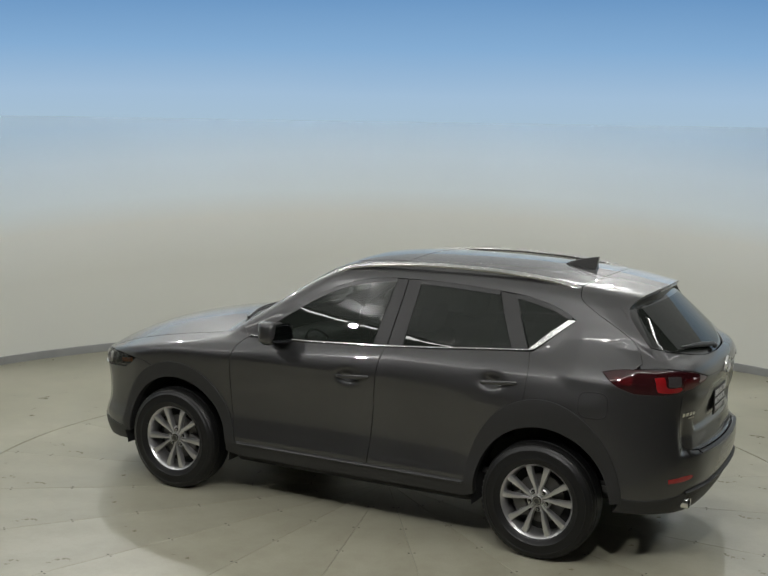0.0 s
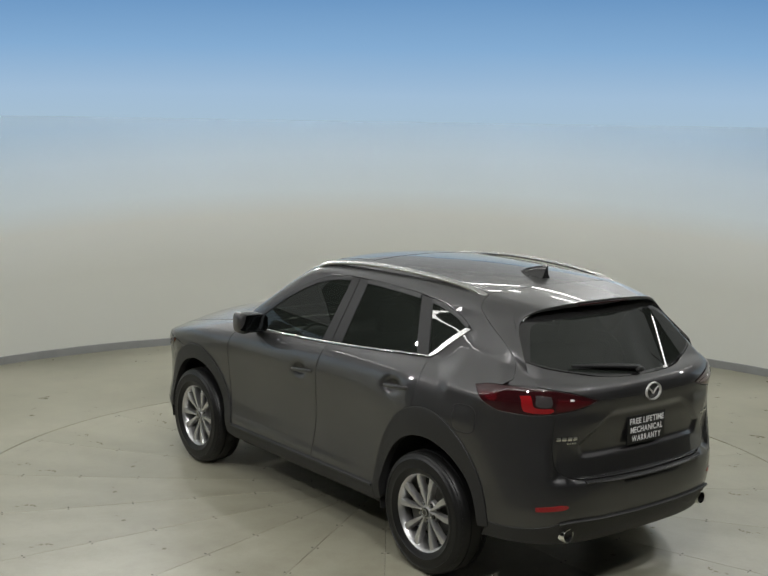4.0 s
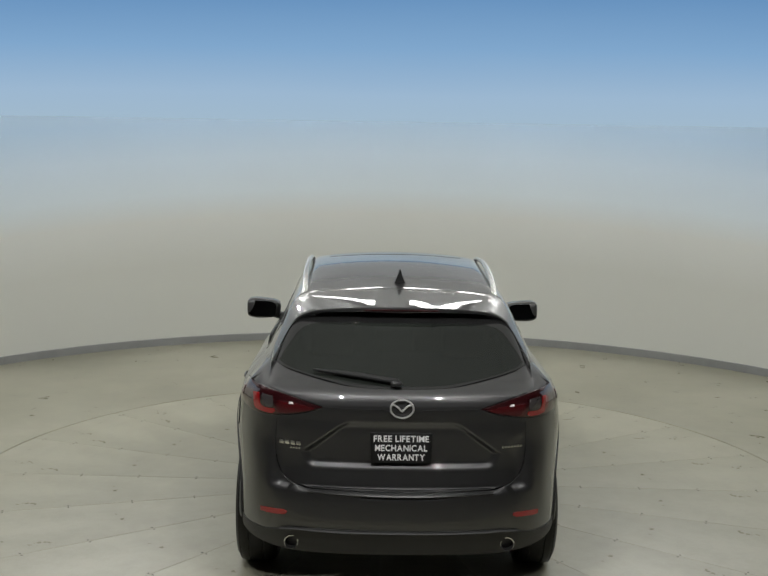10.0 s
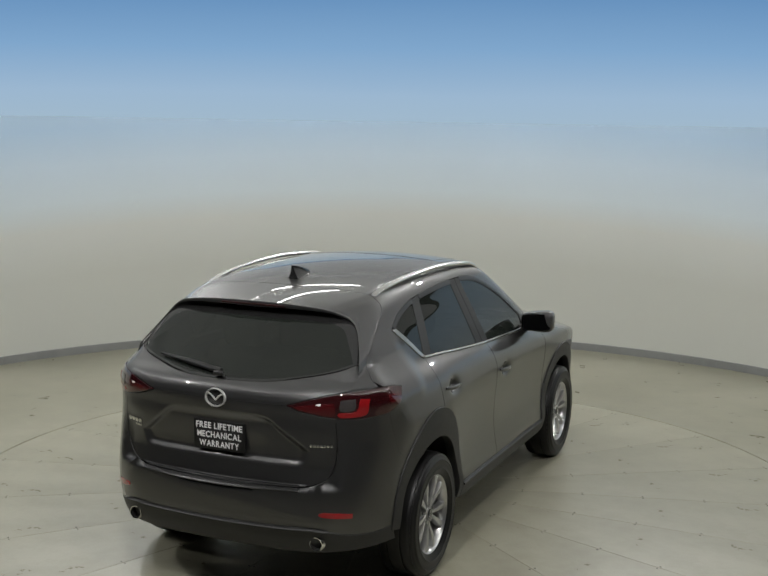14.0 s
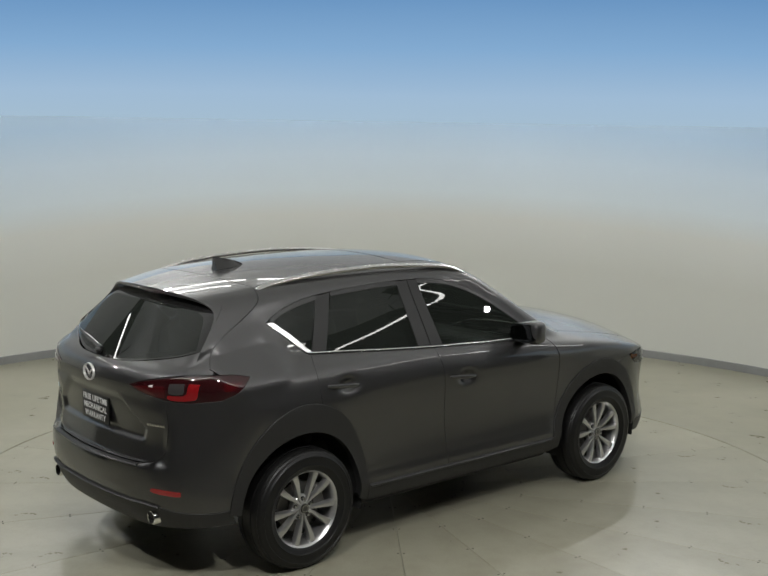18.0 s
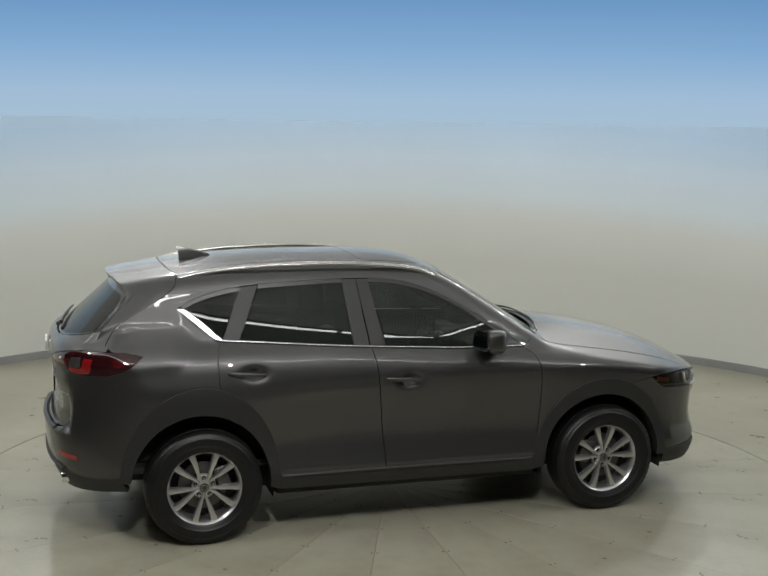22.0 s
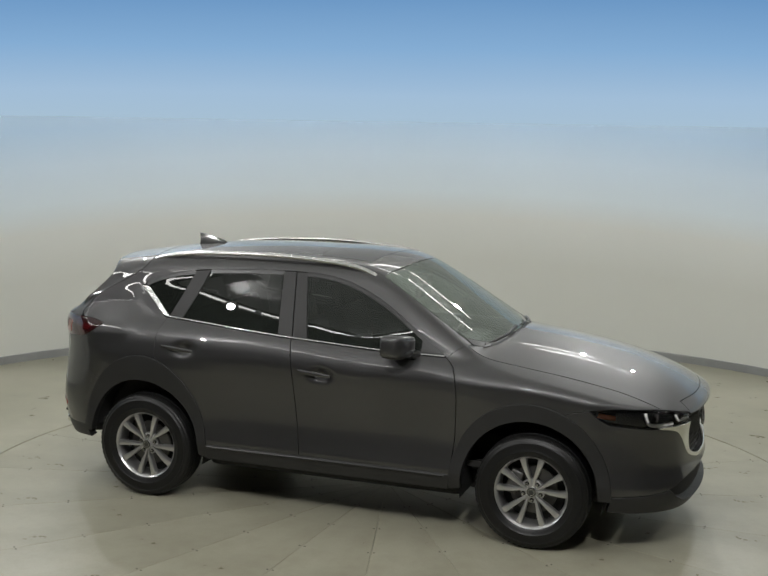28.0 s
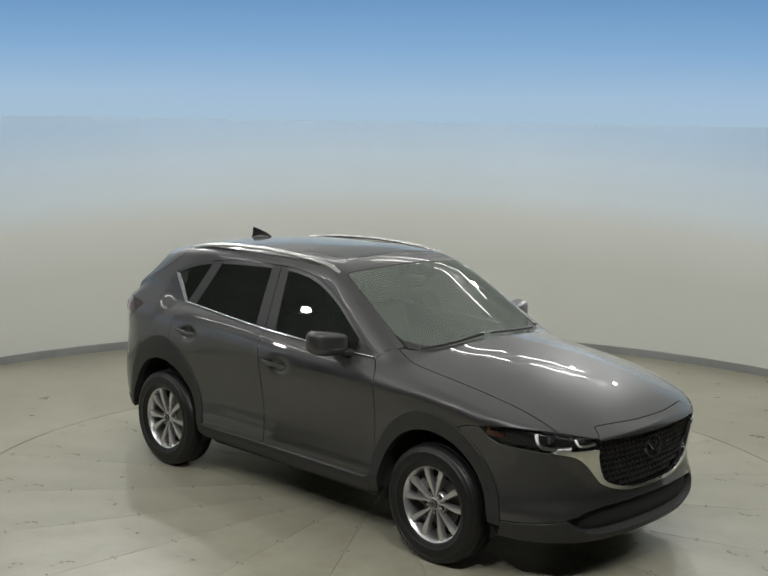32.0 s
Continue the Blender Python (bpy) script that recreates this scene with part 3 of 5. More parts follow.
# screens
ws_base = top_pts([(1.085, 0.0), (1.06, 0.3), (0.99, 0.52), (0.90, 0.645)])
ws_low = top_pts([(1.035, 0.0), (1.01, 0.3), (0.945, 0.50), (0.845, 0.632)])
ss = top_pts(SCREEN_SIDE)
half = np.concatenate([ws_low, ss[ss[:, 0] < 0.80], roof_front[::-1][1:]])
windscreen = panel("windscreen", np.concatenate([half, mirror(half)[::-1][1:-1]]), LONG, GLASS, car, "clear green-tinted laminated windscreen", res=0.025, gap=0.006, depth=0.006, lip=0.002)
frit = np.concatenate([ws_base, ws_low[::-1]])
panel("screen_border", np.concatenate([frit, mirror(frit)[::-1][1:-1]]), LONG, GLOSS_BLACK, car, "black printed lower border of the windscreen", gap=0.0, off=-0.001, depth=0.006, lip=0.001)
gl_low = end_pts([(0.0, 1.225), (0.25, 1.232), (0.45, 1.258), (0.60, 1.290), (0.678, 1.318)], -1)
gl_side = end_pts([(0.678, 1.318), (0.645, 1.40), (0.595, 1.50), (0.560, 1.545)], -1)
gl_top = end_pts([(0.560, 1.545), (0.3, 1.555), (0.0, 1.558)], -1)
half = np.concatenate([gl_low, gl_side[1:], gl_top[1:]])
inner = np.concatenate([end_pts([(0.0, 1.233), (0.25, 1.240), (0.45, 1.266), (0.59, 1.297), (0.652, 1.321)], -1), end_pts([(0.652, 1.321), (0.600, 1.40), (0.535, 1.472), (0.46, 1.498)], -1)[1:], end_pts([(0.46, 1.498), (0.2, 1.506), (0.0, 1.508)], -1)[1:]])
rear_glass = panel("rear_window", np.concatenate([inner, mirror(inner)[::-1][1:-1]]), REARWARD, PRIVACY, car, "dark privacy glass rear window", gap=0.0, depth=0.008, lip=0.001, res=0.03)
band = np.concatenate([half, mirror(half)[::-1][1:], mirror(inner), inner[::-1][1:]])
panel("window_border", band, REARWARD, GLOSS_BLACK, car, "black printed border of the rear window", gap=0.0008, depth=0.006, lip=0.001, res=0.018)

# tailgate below the window
gate_flank = np.concatenate([end_pts([(0.678, 1.318), (0.70, 1.255), (0.705, 1.206)], -1)])
gate_half = np.concatenate([gl_low, gate_flank[1:]])
cut = lamp_top[np.argmin(np.abs(lamp_top[:, 1] - 0.645) + 9 * (lamp_top[:, 0] > -1.8)) :]
lowcut = lamp_low[np.argmin(np.abs(lamp_low[:, 1] - 0.645) + 9 * (lamp_low[:, 0] > -1.8)) :]
gate_low = end_pts([(0.645, 1.067), (0.655, 0.95), (0.645, 0.82), (0.60, 0.735), (0.50, 0.700), (0.25, 0.692), (0.0, 0.690)], -1)
gate_half = np.concatenate([gate_half, cut, lowcut[::-1][1:], gate_low[1:]])
tailgate = panel("tailgate", np.concatenate([gate_half, mirror(gate_half)[::-1][1:-1]]), REAR, PAINT, car, res=0.0125)

# jamb below the upper gate corner
jamb = end_pts([(0.580, 1.140), (0.620, 1.315), (0.690, 1.310), (0.770, 1.240), (0.790, 1.140)], -1)
panel("gate_jamb", jamb, REAR, PAINT, car, both=True, off=-0.005, depth=0.002, gap=0.0)

# spoiler and window side fins: one painted surface from the roof and pillar seam to a free edge over the window
outer = chain(top_pts([(-1.515, 0.0), (-1.50, 0.3), (-1.465, 0.530)]), side_pts(GATE_SEAM), lamp_top[np.argmin(np.abs(lamp_top[:, 0] + 1.905))][None])
free_edge = curve([(-1.862, 0.0, 1.598), (-1.850, 0.20, 1.594), (-1.822, 0.40, 1.578), (-1.792, 0.50, 1.556), (-1.772, 0.565, 1.520), (-1.790, 0.605, 1.470), (-1.850, 0.645, 1.400), (-1.935, 0.690, 1.315)], 0.02)
deep = curve([(-1.700, 0.0, 1.530), (-1.690, 0.20, 1.528), (-1.672, 0.36, 1.512), (-1.690, 0.455, 1.490), (-1.715, 0.520, 1.455), (-1.775, 0.560, 1.400), (-1.840, 0.605, 1.360), (-1.925, 0.660, 1.305)], 0.02)
NS = 60
corner_low = end_pts([(0.694, 1.262), (0.700, 1.210)], -1, 0.02)
free_edge = np.concatenate([free_edge, corner_low + np.array([-0.002, 0.0, 0.0])])
deep = np.concatenate([deep, corner_low + np.array([0.012, -0.004, 0.0])])
o_run, e_run, d_run = spaced(outer, NS), spaced(free_edge, NS), spaced(deep, NS)
o_nrm = normals_at(o_run)


def fin_rows(sign):
    rows = []
    for o, e, n, f in zip(o_run, e_run, o_nrm, np.linspace(0, 1, NS)):
        gap = e - o
        start = gap - n * (gap @ n)  # leaves the seam along the body
        start = start / max(np.linalg.norm(start), 1e-6) * np.linalg.norm(gap)
        row = []
        for k in range(9):
            t = k / 8
            row.append((2 * t**3 - 3 * t**2 + 1) * o + (t**3 - 2 * t**2 + t) * start * 0.9 + (3 * t**2 - 2 * t**3) * e + (t**3 - t**2) * gap * 0.9)
        thick = 0.15 + 0.85 * max(0.0, 1 - f / 0.62) ** 0.8
        back = gap / max(np.linalg.norm(gap), 1e-6)
        down = np.array([0.014, 0.0, -0.036]) * thick
        row[0] = o + start / max(np.linalg.norm(start), 1e-6) * 0.005
        row.insert(0, row[0] - n * 0.018)
        row += [e + back * 0.006 * thick + down * 0.22, e + back * 0.007 * thick + down * 0.6, e + down * 0.92, e + down - back * 0.006 * thick]
        rows.append([q * np.array([1, sign, 1]) for q in row])
    return rows


def sheet(rows):
    bm = bmesh.new()
    vs = [[bm.verts.new(q) for q in r] for r in rows]
    for p0, p1 in zip(vs, vs[1:]):
        for j in range(len(p0) - 1):
            bm.faces.new((p0[j], p1[j], p1[j + 1], p0[j + 1]))
    bmesh.ops.remove_doubles(bm, verts=bm.verts, dist=1e-5)
    bmesh.ops.recalc_face_normals(bm, faces=bm.faces)
    if sum(f.normal.z * f.calc_area() for f in bm.faces) < 0:
        bmesh.ops.reverse_faces(bm, faces=bm.faces)
    return bm


left, right = fin_rows(1), fin_rows(-1)
spoiler = part("spoiler", sheet(right[::-1] + left[1:]), PAINT, car, "painted roof spoiler running down into window side fins", angle=60)
under_l = [[r[-1], r[-1] * 0.6 + q * 0.4 + np.array([0.0, 0.0, -0.006]), q] for r, q in zip(left, d_run)]
under_r = [[q * np.array([1, -1, 1]) for q in r] for r in under_l]
part("underside", sheet(under_r[::-1] + under_l[1:]), GLOSS_BLACK, spoiler, "gloss black spoiler underside")
bm = bmesh.new()
sweep(bm, [Vector((-1.858 + 0.20 * y * y, y, 1.581 - 0.08 * y * y)) for y in np.linspace(-0.20, 0.20, 17)], Vector((0, 0, 1)), 0.012, 0.012)
part("brake_light", bm, DARK_RED, spoiler, "dark red high-level brake light")

# ---- front end ----
gr_low = end_pts([(0.0, 0.535), (0.22, 0.543), (0.38, 0.580), (0.455, 0.650), (0.495, 0.745), (0.50, 0.805)], 1)
gr_top = end_pts([(0.50, 0.848), (0.30, 0.842), (0.0, 0.836)], 1)
a_low = arch_at(1, z=0.375, back=False)
lip_top = np.concatenate([side_pts([(ARCH[1]["c"][0] + 0.5 * math.cos(radians(a_low)), 0.375), (1.90, 0.378)]), end_pts([(0.80, 0.382), (0.70, 0.398), (0.63, 0.420), (0.55, 0.450), (0.40, 0.470), (0.0, 0.476)], 1)])
bh = np.concatenate([gr_low, head_low[::-1][1:], fend_seam[1:], arch_line(1, a_f, a_low)[1:], lip_top[1:]])
panel("front_bumper", np.concatenate([bh, mirror(bh)[::-1][1:-1]]), FRONT, PAINT, car, res=0.035, depth=0.03)
lip_low = np.concatenate([end_pts([(0.0, 0.262), (0.45, 0.262), (0.70, 0.268), (0.80, 0.27)], 1), side_pts([(1.90, 0.272), (1.80, 0.28)])])
i0 = np.argmin(np.abs(lip_top[:, 1] - 0.66) + 9 * (lip_top[:, 0] < 1.9))
lh = np.concatenate([end_pts([(0.0, 0.308), (0.45, 0.312), (0.585, 0.345), (0.66, 0.409)], 1), lip_top[:i0][::-1], lip_low[::-1]])
panel("bumper_lip", np.concatenate([lh, mirror(lh)[::-1][1:-1]]), FRONT, CLADDING, car, "dark plastic lower bumper lip", res=0.04, off=0.004, depth=0.05)
ih = np.concatenate([end_pts([(0.0, 0.308), (0.45, 0.312), (0.585, 0.345), (0.66, 0.409)], 1), end_pts([(0.66, 0.409), (0.63, 0.420), (0.55, 0.450), (0.40, 0.470), (0.0, 0.476)], 1)[1:]])
panel("lower_intake", np.concatenate([ih, mirror(ih)[::-1][1:-1]]), FRONT, UNDER, car, "black lower air intake", off=-0.045, gap=-0.012, depth=0.001)
gh = np.concatenate([gr_low, np.array(gr_top)])
panel("grille", np.concatenate([gh, mirror(gh)[::-1][1:-1]]), FRONT, UNDER, car, "black mesh radiator grille", off=-0.045, gap=-0.003, depth=0.001)
nose_half = np.concatenate([hood_edge[::-1], gr_top])
panel("nose_panel", np.concatenate([nose_half, mirror(nose_half)[::-1][1:-1]]), HOODWARD, PAINT, car, res=0.014, depth=0.03)
# grille mesh: small raked bars in staggered rows
bm = bmesh.new()
poly = np.concatenate([gh, mirror(gh)[::-1][1:-1]])[:, 1:]
for r in range(9):
    z = 0.565 + r * 0.033
    for c in range(-14, 15):
        y = (c + 0.5 * (r % 2)) * 0.037
        if inside_poly(np.array([[y, z]]), poly)[0] and edge_dist(np.array([[y, z]]), poly)[0] > 0.012:
            p = end_pts([(y, z), (y + 0.001, z)], 1)[0]
            nv = normals_at(p[None])[0]
            m = Matrix.Translation(Vector(p - nv * 0.028)) @ pose(0, 0, 0, 0, 0, math.degrees(math.atan2(nv[1], nv[0])))
            for s in (-1, 1):
                add_box(bm, -0.006, 0.006, -0.0022, 0.0022, -0.0135, 0.0135, 0, m @ pose(0, s * 0.007, 0, s * 32))
part("grille_mesh", bm, BLACK, car, "black grille mesh", smooth=False)
wing = np.concatenate([end_pts([(0.0, 0.521), (0.25, 0.531), (0.425, 0.582), (0.49, 0.640), (0.55, 0.712), (0.62, 0.768), (0.72, 0.793)], 1), end_pts([(0.70, 0.800), (0.60, 0.798), (0.498, 0.803)], 1), end_pts([(0.490, 0.750), (0.455, 0.660), (0.405, 0.596), (0.24, 0.545), (0.0, 0.532)], 1)])
panel("grille_wing", np.concatenate([wing, mirror(wing)[::-1]]), FRONT, CHROME, car, "bright chrome wing round the grille", off=0.010, gap=0.0, depth=0.022, lip=0.004, res=0.02)
# headlamps
head = np.concatenate([head_top, head_low[::-1]])
lens_l, lens_r = panel("headlamp", head, FRONT, LENS, car, "slim headlamp with clear lens and amber reflector", both=True, depth=0.01, lip=0.002)
for s, par in ((1, lens_l), (-1, lens_r)):
    flip = (lambda q: q) if s > 0 else mirror
    v, f, n = skin(head, FRONT, off=-0.03, gap=-0.002, depth=0.001, res=0.03)
    mesh_object("housing", flip(v), f if s > 0 else [q[::-1] for q in f], GLOSS_BLACK, par, flip(n), label="black lamp housing")
    def guide(name, pts, w, mat, lab):
        q = end_pts(pts, 1, 0.012) if pts[0][0] < 1.2 else side_pts(pts, 0.012)
        nr = normals_at(q)
        bm = bmesh.new()
        sweep(bm, [Vector(flip(a)) for a in q - nr * 0.0085], [Vector(flip(a)) for a in nr], w, 0.016)
        part(name, bm, mat, par, lab)
    guide("light_guide", [(0.768, 0.893), (0.772, 0.865), (0.762, 0.825), (0.742, 0.813), (0.70, 0.811), (0.645, 0.815)], 0.023, LED_WHITE, "white L-shaped light guide")
    guide("light_guide", [(0.622, 0.868), (0.620, 0.845), (0.608, 0.828), (0.57, 0.826), (0.525, 0.832)], 0.016, LED_WHITE, "white L-shaped light guide")
    guide("side_reflector", [(1.735, 0.876), (1.78, 0.868), (1.835, 0.862)], 0.032, AMBER, "amber side reflector")
    for yy, zz, rr in ((0.705, 0.852, 0.024), (0.575, 0.850, 0.018)):
        p = end_pts([(yy, zz), (yy + 0.001, zz)], 1)[0]
        bm = bmesh.new()
        lathe(bm, [(0, 0.012), (rr * 0.6, 0.009), (rr, 0.0), (rr * 1.15, 0.002), (rr * 1.15, -0.02)], 24, Matrix.Translation(Vector(flip(p - np.array([0.028, 0, 0])))) @ pose(0, 0, 0, 0, 90, 0))
        part("projector", bm, SMOKE, par, "dark projector lens")


def ring(bm, r, w, d, m, n=48, oval=1.0):
    lathe(bm, [(r - w, 0), (r - w * 0.75, d), (r - w * 0.25, d), (r, 0)], n, m @ Matrix.Diagonal((1, oval, 1, 1)))


def emblem(name, p, nv, size, mat):
    """Plain ring with a spread V in it."""
    m = look(Vector(p) + Vector(nv) * 0.004, Vector(p) - Vector(nv))
    em = bmesh.new()
    ring(em, size, size * 0.17, 0.012, m, oval=0.80)
    for s in (-1, 1):
        pts = [Vector((s * x * size, y * size, 0.004)) for x, y in ((0.0, -0.22), (0.30, 0.10), (0.55, 0.28), (0.88, 0.33))]
        sweep(em, [m @ q for q in pts], m.to_3x3() @ Vector((0, 0, 1)), size * 0.15, 0.008)
    return part(name, em, mat, car, "bright ring emblem")


p = end_pts([(0.0, 0.735), (0.001, 0.735)], 1)[0]
emblem("front_emblem", p - np.array([0.022, 0, 0]), (0.99, 0, 0.1), 0.085, DIM_CHROME)
p = end_pts([(0.0, 1.135), (0.001, 1.135)], -1)[0]
emblem("rear_emblem", p, (-1, 0, 0.02), 0.064, EMBLEM)

# ---- tail ----
lampo = np.concatenate([lamp_top, lamp_low[::-1][1:]])
tail_l, tail_r = panel("tail_lamp", lampo, REAR, DARK_RED, car, "smoked dark red tail lamp", both=True, off=0.002, res=0.03)
for s, par in ((1, tail_l), (-1, tail_r)):
    flip = (lambda q: q) if s > 0 else mirror
    def lens(name, pts, mat, dom, lab, kind=-1):
        q = end_pts(pts, -1, 0.02) if kind == -1 else side_pts(pts, 0.02)
        v, f, n = skin(q, dom, off=0.0045, gap=0.0, depth=0.003, lip=0.001, res=0.025)
        mesh_object(name, flip(v), f if s > 0 else [a[::-1] for a in f], mat, par, flip(n), label=lab)
    lens("red_lens", [(0.778, 1.160), (0.773, 1.092), (0.748, 1.074), (0.668, 1.074), (0.660, 1.098), (0.732, 1.102), (0.745, 1.165)], RED_LENS, REAR, "bright red lens")
    lens("reverse_lens", [(0.728, 1.166), (0.726, 1.112), (0.668, 1.110), (0.668, 1.162)], SMOKE, REAR, "smoked grey reversing lens")
    lens("inner_red_lens", [(0.640, 1.148), (0.640, 1.084), (0.54, 1.098), (0.45, 1.122), (0.54, 1.142)], MID_RED, REAR, "deep red inner lens")
    lens("clear_lens", [(0.580, 1.148), (0.562, 1.146), (0.556, 1.139), (0.580, 1.138)], LED_WHITE, REAR, "small clear lens")
    lens("side_red_lens", [(-1.875, 1.165), (-1.875, 1.118), (-1.82, 1.126), (-1.765, 1.155), (-1.82, 1.160)], MID_RED, REAR, "deep red side lens", 1)
a_rl = arch_at(-1, z=0.450)
skirt = np.concatenate([side_pts([(ARCH[-1]["c"][0] + 0.487 * math.cos(radians(a_rl)), 0.450), (-1.90, 0.444)]), end_pts([(0.80, 0.440), (0.70, 0.450), (0.60, 0.478), (0.50, 0.492), (0.0, 0.490)], -1)])
k0 = np.argmin(np.abs(lamp_low[:, 0] + 1.875))
rb = np.concatenate([gate_low[::-1], lowcut[:1], lamp_low[k0 : len(lamp_low) - len(lowcut)][::-1], q_seam, arch_line(-1, a_q, a_rl)[1:], skirt[1:]])
panel("rear_bumper", np.concatenate([rb, mirror(rb)[::-1][1:-1]]), REAR, PAINT, car, res=0.03, depth=0.03, gap=0.0015)
sk_low = np.concatenate([end_pts([(0.0, 0.335), (0.45, 0.335), (0.70, 0.345), (0.80, 0.352)], -1), side_pts([(-1.90, 0.355), (-1.80, 0.36)])])
sk = np.concatenate([skirt[::-1], sk_low[::-1]])
panel("rear_skirt", np.concatenate([sk, mirror(sk)[::-1][1:-1]]), REAR, CLADDING, car, "dark plastic lower rear skirt", res=0.04, off=0.003, depth=0.05)
strip("skirt_ridge", end_pts([(0.62, 0.470), (0.53, 0.482), (0.40, 0.480), (0.0, 0.478), (-0.40, 0.480), (-0.53, 0.482), (-0.62, 0.470)], -1), CLADDING, car, 0.016, 0.022, 0.006)
pad = end_pts([(-0.48, 0.690), (0.0, 0.684), (0.48, 0.690)], -1)
strip("loading_sill_pad", pad, BLACK, car, 0.030, 0.012, 0.0, label="black ribbed loading sill pad")
for z in (0.685, 0.691, 0.697, 0.703):
    strip("pad_rib", end_pts([(-0.47, z), (0.0, z - 0.004), (0.47, z)], -1), BLACK, car, 0.0035, 0.004, 0.005)
refl = end_pts([(0.735, 0.569), (0.66, 0.579), (0.60, 0.582), (0.583, 0.568), (0.60, 0.551), (0.70, 0.538), (0.734, 0.539)], -1, 0.02)
panel("rear_reflector", refl, REAR, REFLECTOR, car, "narrow red reflector", both=True, off=0.004, depth=0.006, lip=0.001, res=0.03)
for s in (-1, 1):
    bm = bmesh.new()
    m = pose(-2.176, s * 0.566, 0.400, 0, 90, 0)
    lathe(bm, [(0.0315, 0.003), (0.033, -0.002), (0.037, -0.003), (0.0395, 0.003), (0.0395, 0.16), (0.0315, 0.16)], 40, m, closed=True)
    pipe = part("exhaust_tip", bm, CHROME, car, "round chrome exhaust tip")
    bm = bmesh.new()
    lathe(bm, [(0.0, 0.05), (0.0310, 0.05), (0.0310, 0.001)], 32, m)
    part("bore", bm, UNDER, pipe, "plain black bore")

# thin black strip puts the crease's shade on the tailgate paint
strip("crease_shade", end_pts([(0.405, 1.131), (0.25, 1.128), (0.09, 1.126)], -1), UNDER, car, 0.0035, 0.003, 0.0, both=True, label="thin dark strip drawing the shade of the tailgate crease")

# ---- arches, sills, underbody ----
for end in (1, -1):
    a0 = arch_at(end, z=0.345 if end == 1 else SILL_Z - 0.09, back=False)
    a1 = arch_at(end, z=SILL_Z - 0.09 if end == 1 else 0.42, back=True)
    ot = np.concatenate([arch_line(end, a0, a1, "ro", 60), arch_line(end, a1 - 1, a0 + 1, "ri", 60)])
    panel("arch_lip", ot, LONG, CLADDING, car, "matt dark grey wheel-arch lip", both=True, off=0.009, gap=0.0, depth=0.05, res=0.03)
sill = np.concatenate([side_pts([(0.83, SILL_Z), (-0.19, SILL_Z - 0.001), (-0.88, SILL_Z)]), side_pts([(-0.875, 0.318), (0.0, 0.315), (0.815, 0.318)])])
panel("sill_cover", sill, LONG, CLADDING, car, "matt dark grey sill cladding", both=True, off=0.012, gap=0.001, depth=0.05, lip=0.007)
strip("sill_ridge", side_pts([(0.80, SILL_Z - 0.006), (-0.19, SILL_Z - 0.006), (-0.87, SILL_Z - 0.006)]), BLACK, car, 0.014, 0.014, 0.012, both=True, label="smooth dark ridge along the sill")
inner_sh = side_pts([(0.80, 0.38), (0.80, 1.07), (0.2, 1.10), (-0.3, 1.13), (-1.2, 1.19), (-1.15, 0.97), (-0.93, 0.75), (-0.85, 0.38)], 0.06, smooth=False)
panel("inner_door_shell", inner_sh, LONG, UNDER, car, "black inner door skin", both=True, off=-0.03, depth=0.001)
bm = bmesh.new()
add_box(bm, -1.55, 2.1, -0.56, 0.56, 0.23, 0.62, 0.04)
add_box(bm, -2.08, -1.50, -0.60, 0.60, 0.345, 0.62, 0.03)
add_box(bm, -0.90, 0.88, -0.80, 0.80, 0.25, 0.50, 0.04)
add_box(bm, -2.05, -1.82, -0.72, 0.72, 0.36, 0.95, 0.03)
add_box(bm, 1.82, 2.02, -0.62, 0.62, 0.28, 0.78, 0.03)
part("underbody", bm, UNDER, car, "black underbody tray")
for hx in (HUB_X - 0.015, -HUB_X - 0.015):
    for s in (-1, 1):
        bm = bmesh.new()
        N = 28
        sweep_to = 204 if hx > 0 else 184
        rings = []
        for yy in (0.50, 0.62, 0.76, 0.872):
            rings.append([bm.verts.new((hx + 0.45 * math.cos(radians(-12 + sweep_to * i / N)), s * yy, 0.36 + 0.475 * math.sin(radians(-12 + sweep_to * i / N)))) for i in range(N + 1)])
        for a, b in zip(rings, rings[1:]):
            for i in range(N):
                bm.faces.new((a[i], a[i + 1], b[i + 1], b[i]))
        bm.faces.new(rings[0])
        part("arch_liner", bm, UNDER, car, "black wheel-arch liner")

# ---- side windows ----
def win(name, outline, mat, label):
    return panel(name, outline, LONG, mat, car, label, both=True, off=-0.004, gap=0.002, depth=0.006, lip=0.001, res=0.018)


def on_top(x, drop=0.0):
    q = np.array(DLO_TOP)
    return float(np.interp(x, curve(q, 0.02)[:, 0], curve(q, 0.02)[:, 1])) - drop


def top_run(x0, x1, drop, n=14):
    return [(x, on_top(x, drop)) for x in np.linspace(x0, x1, n)]


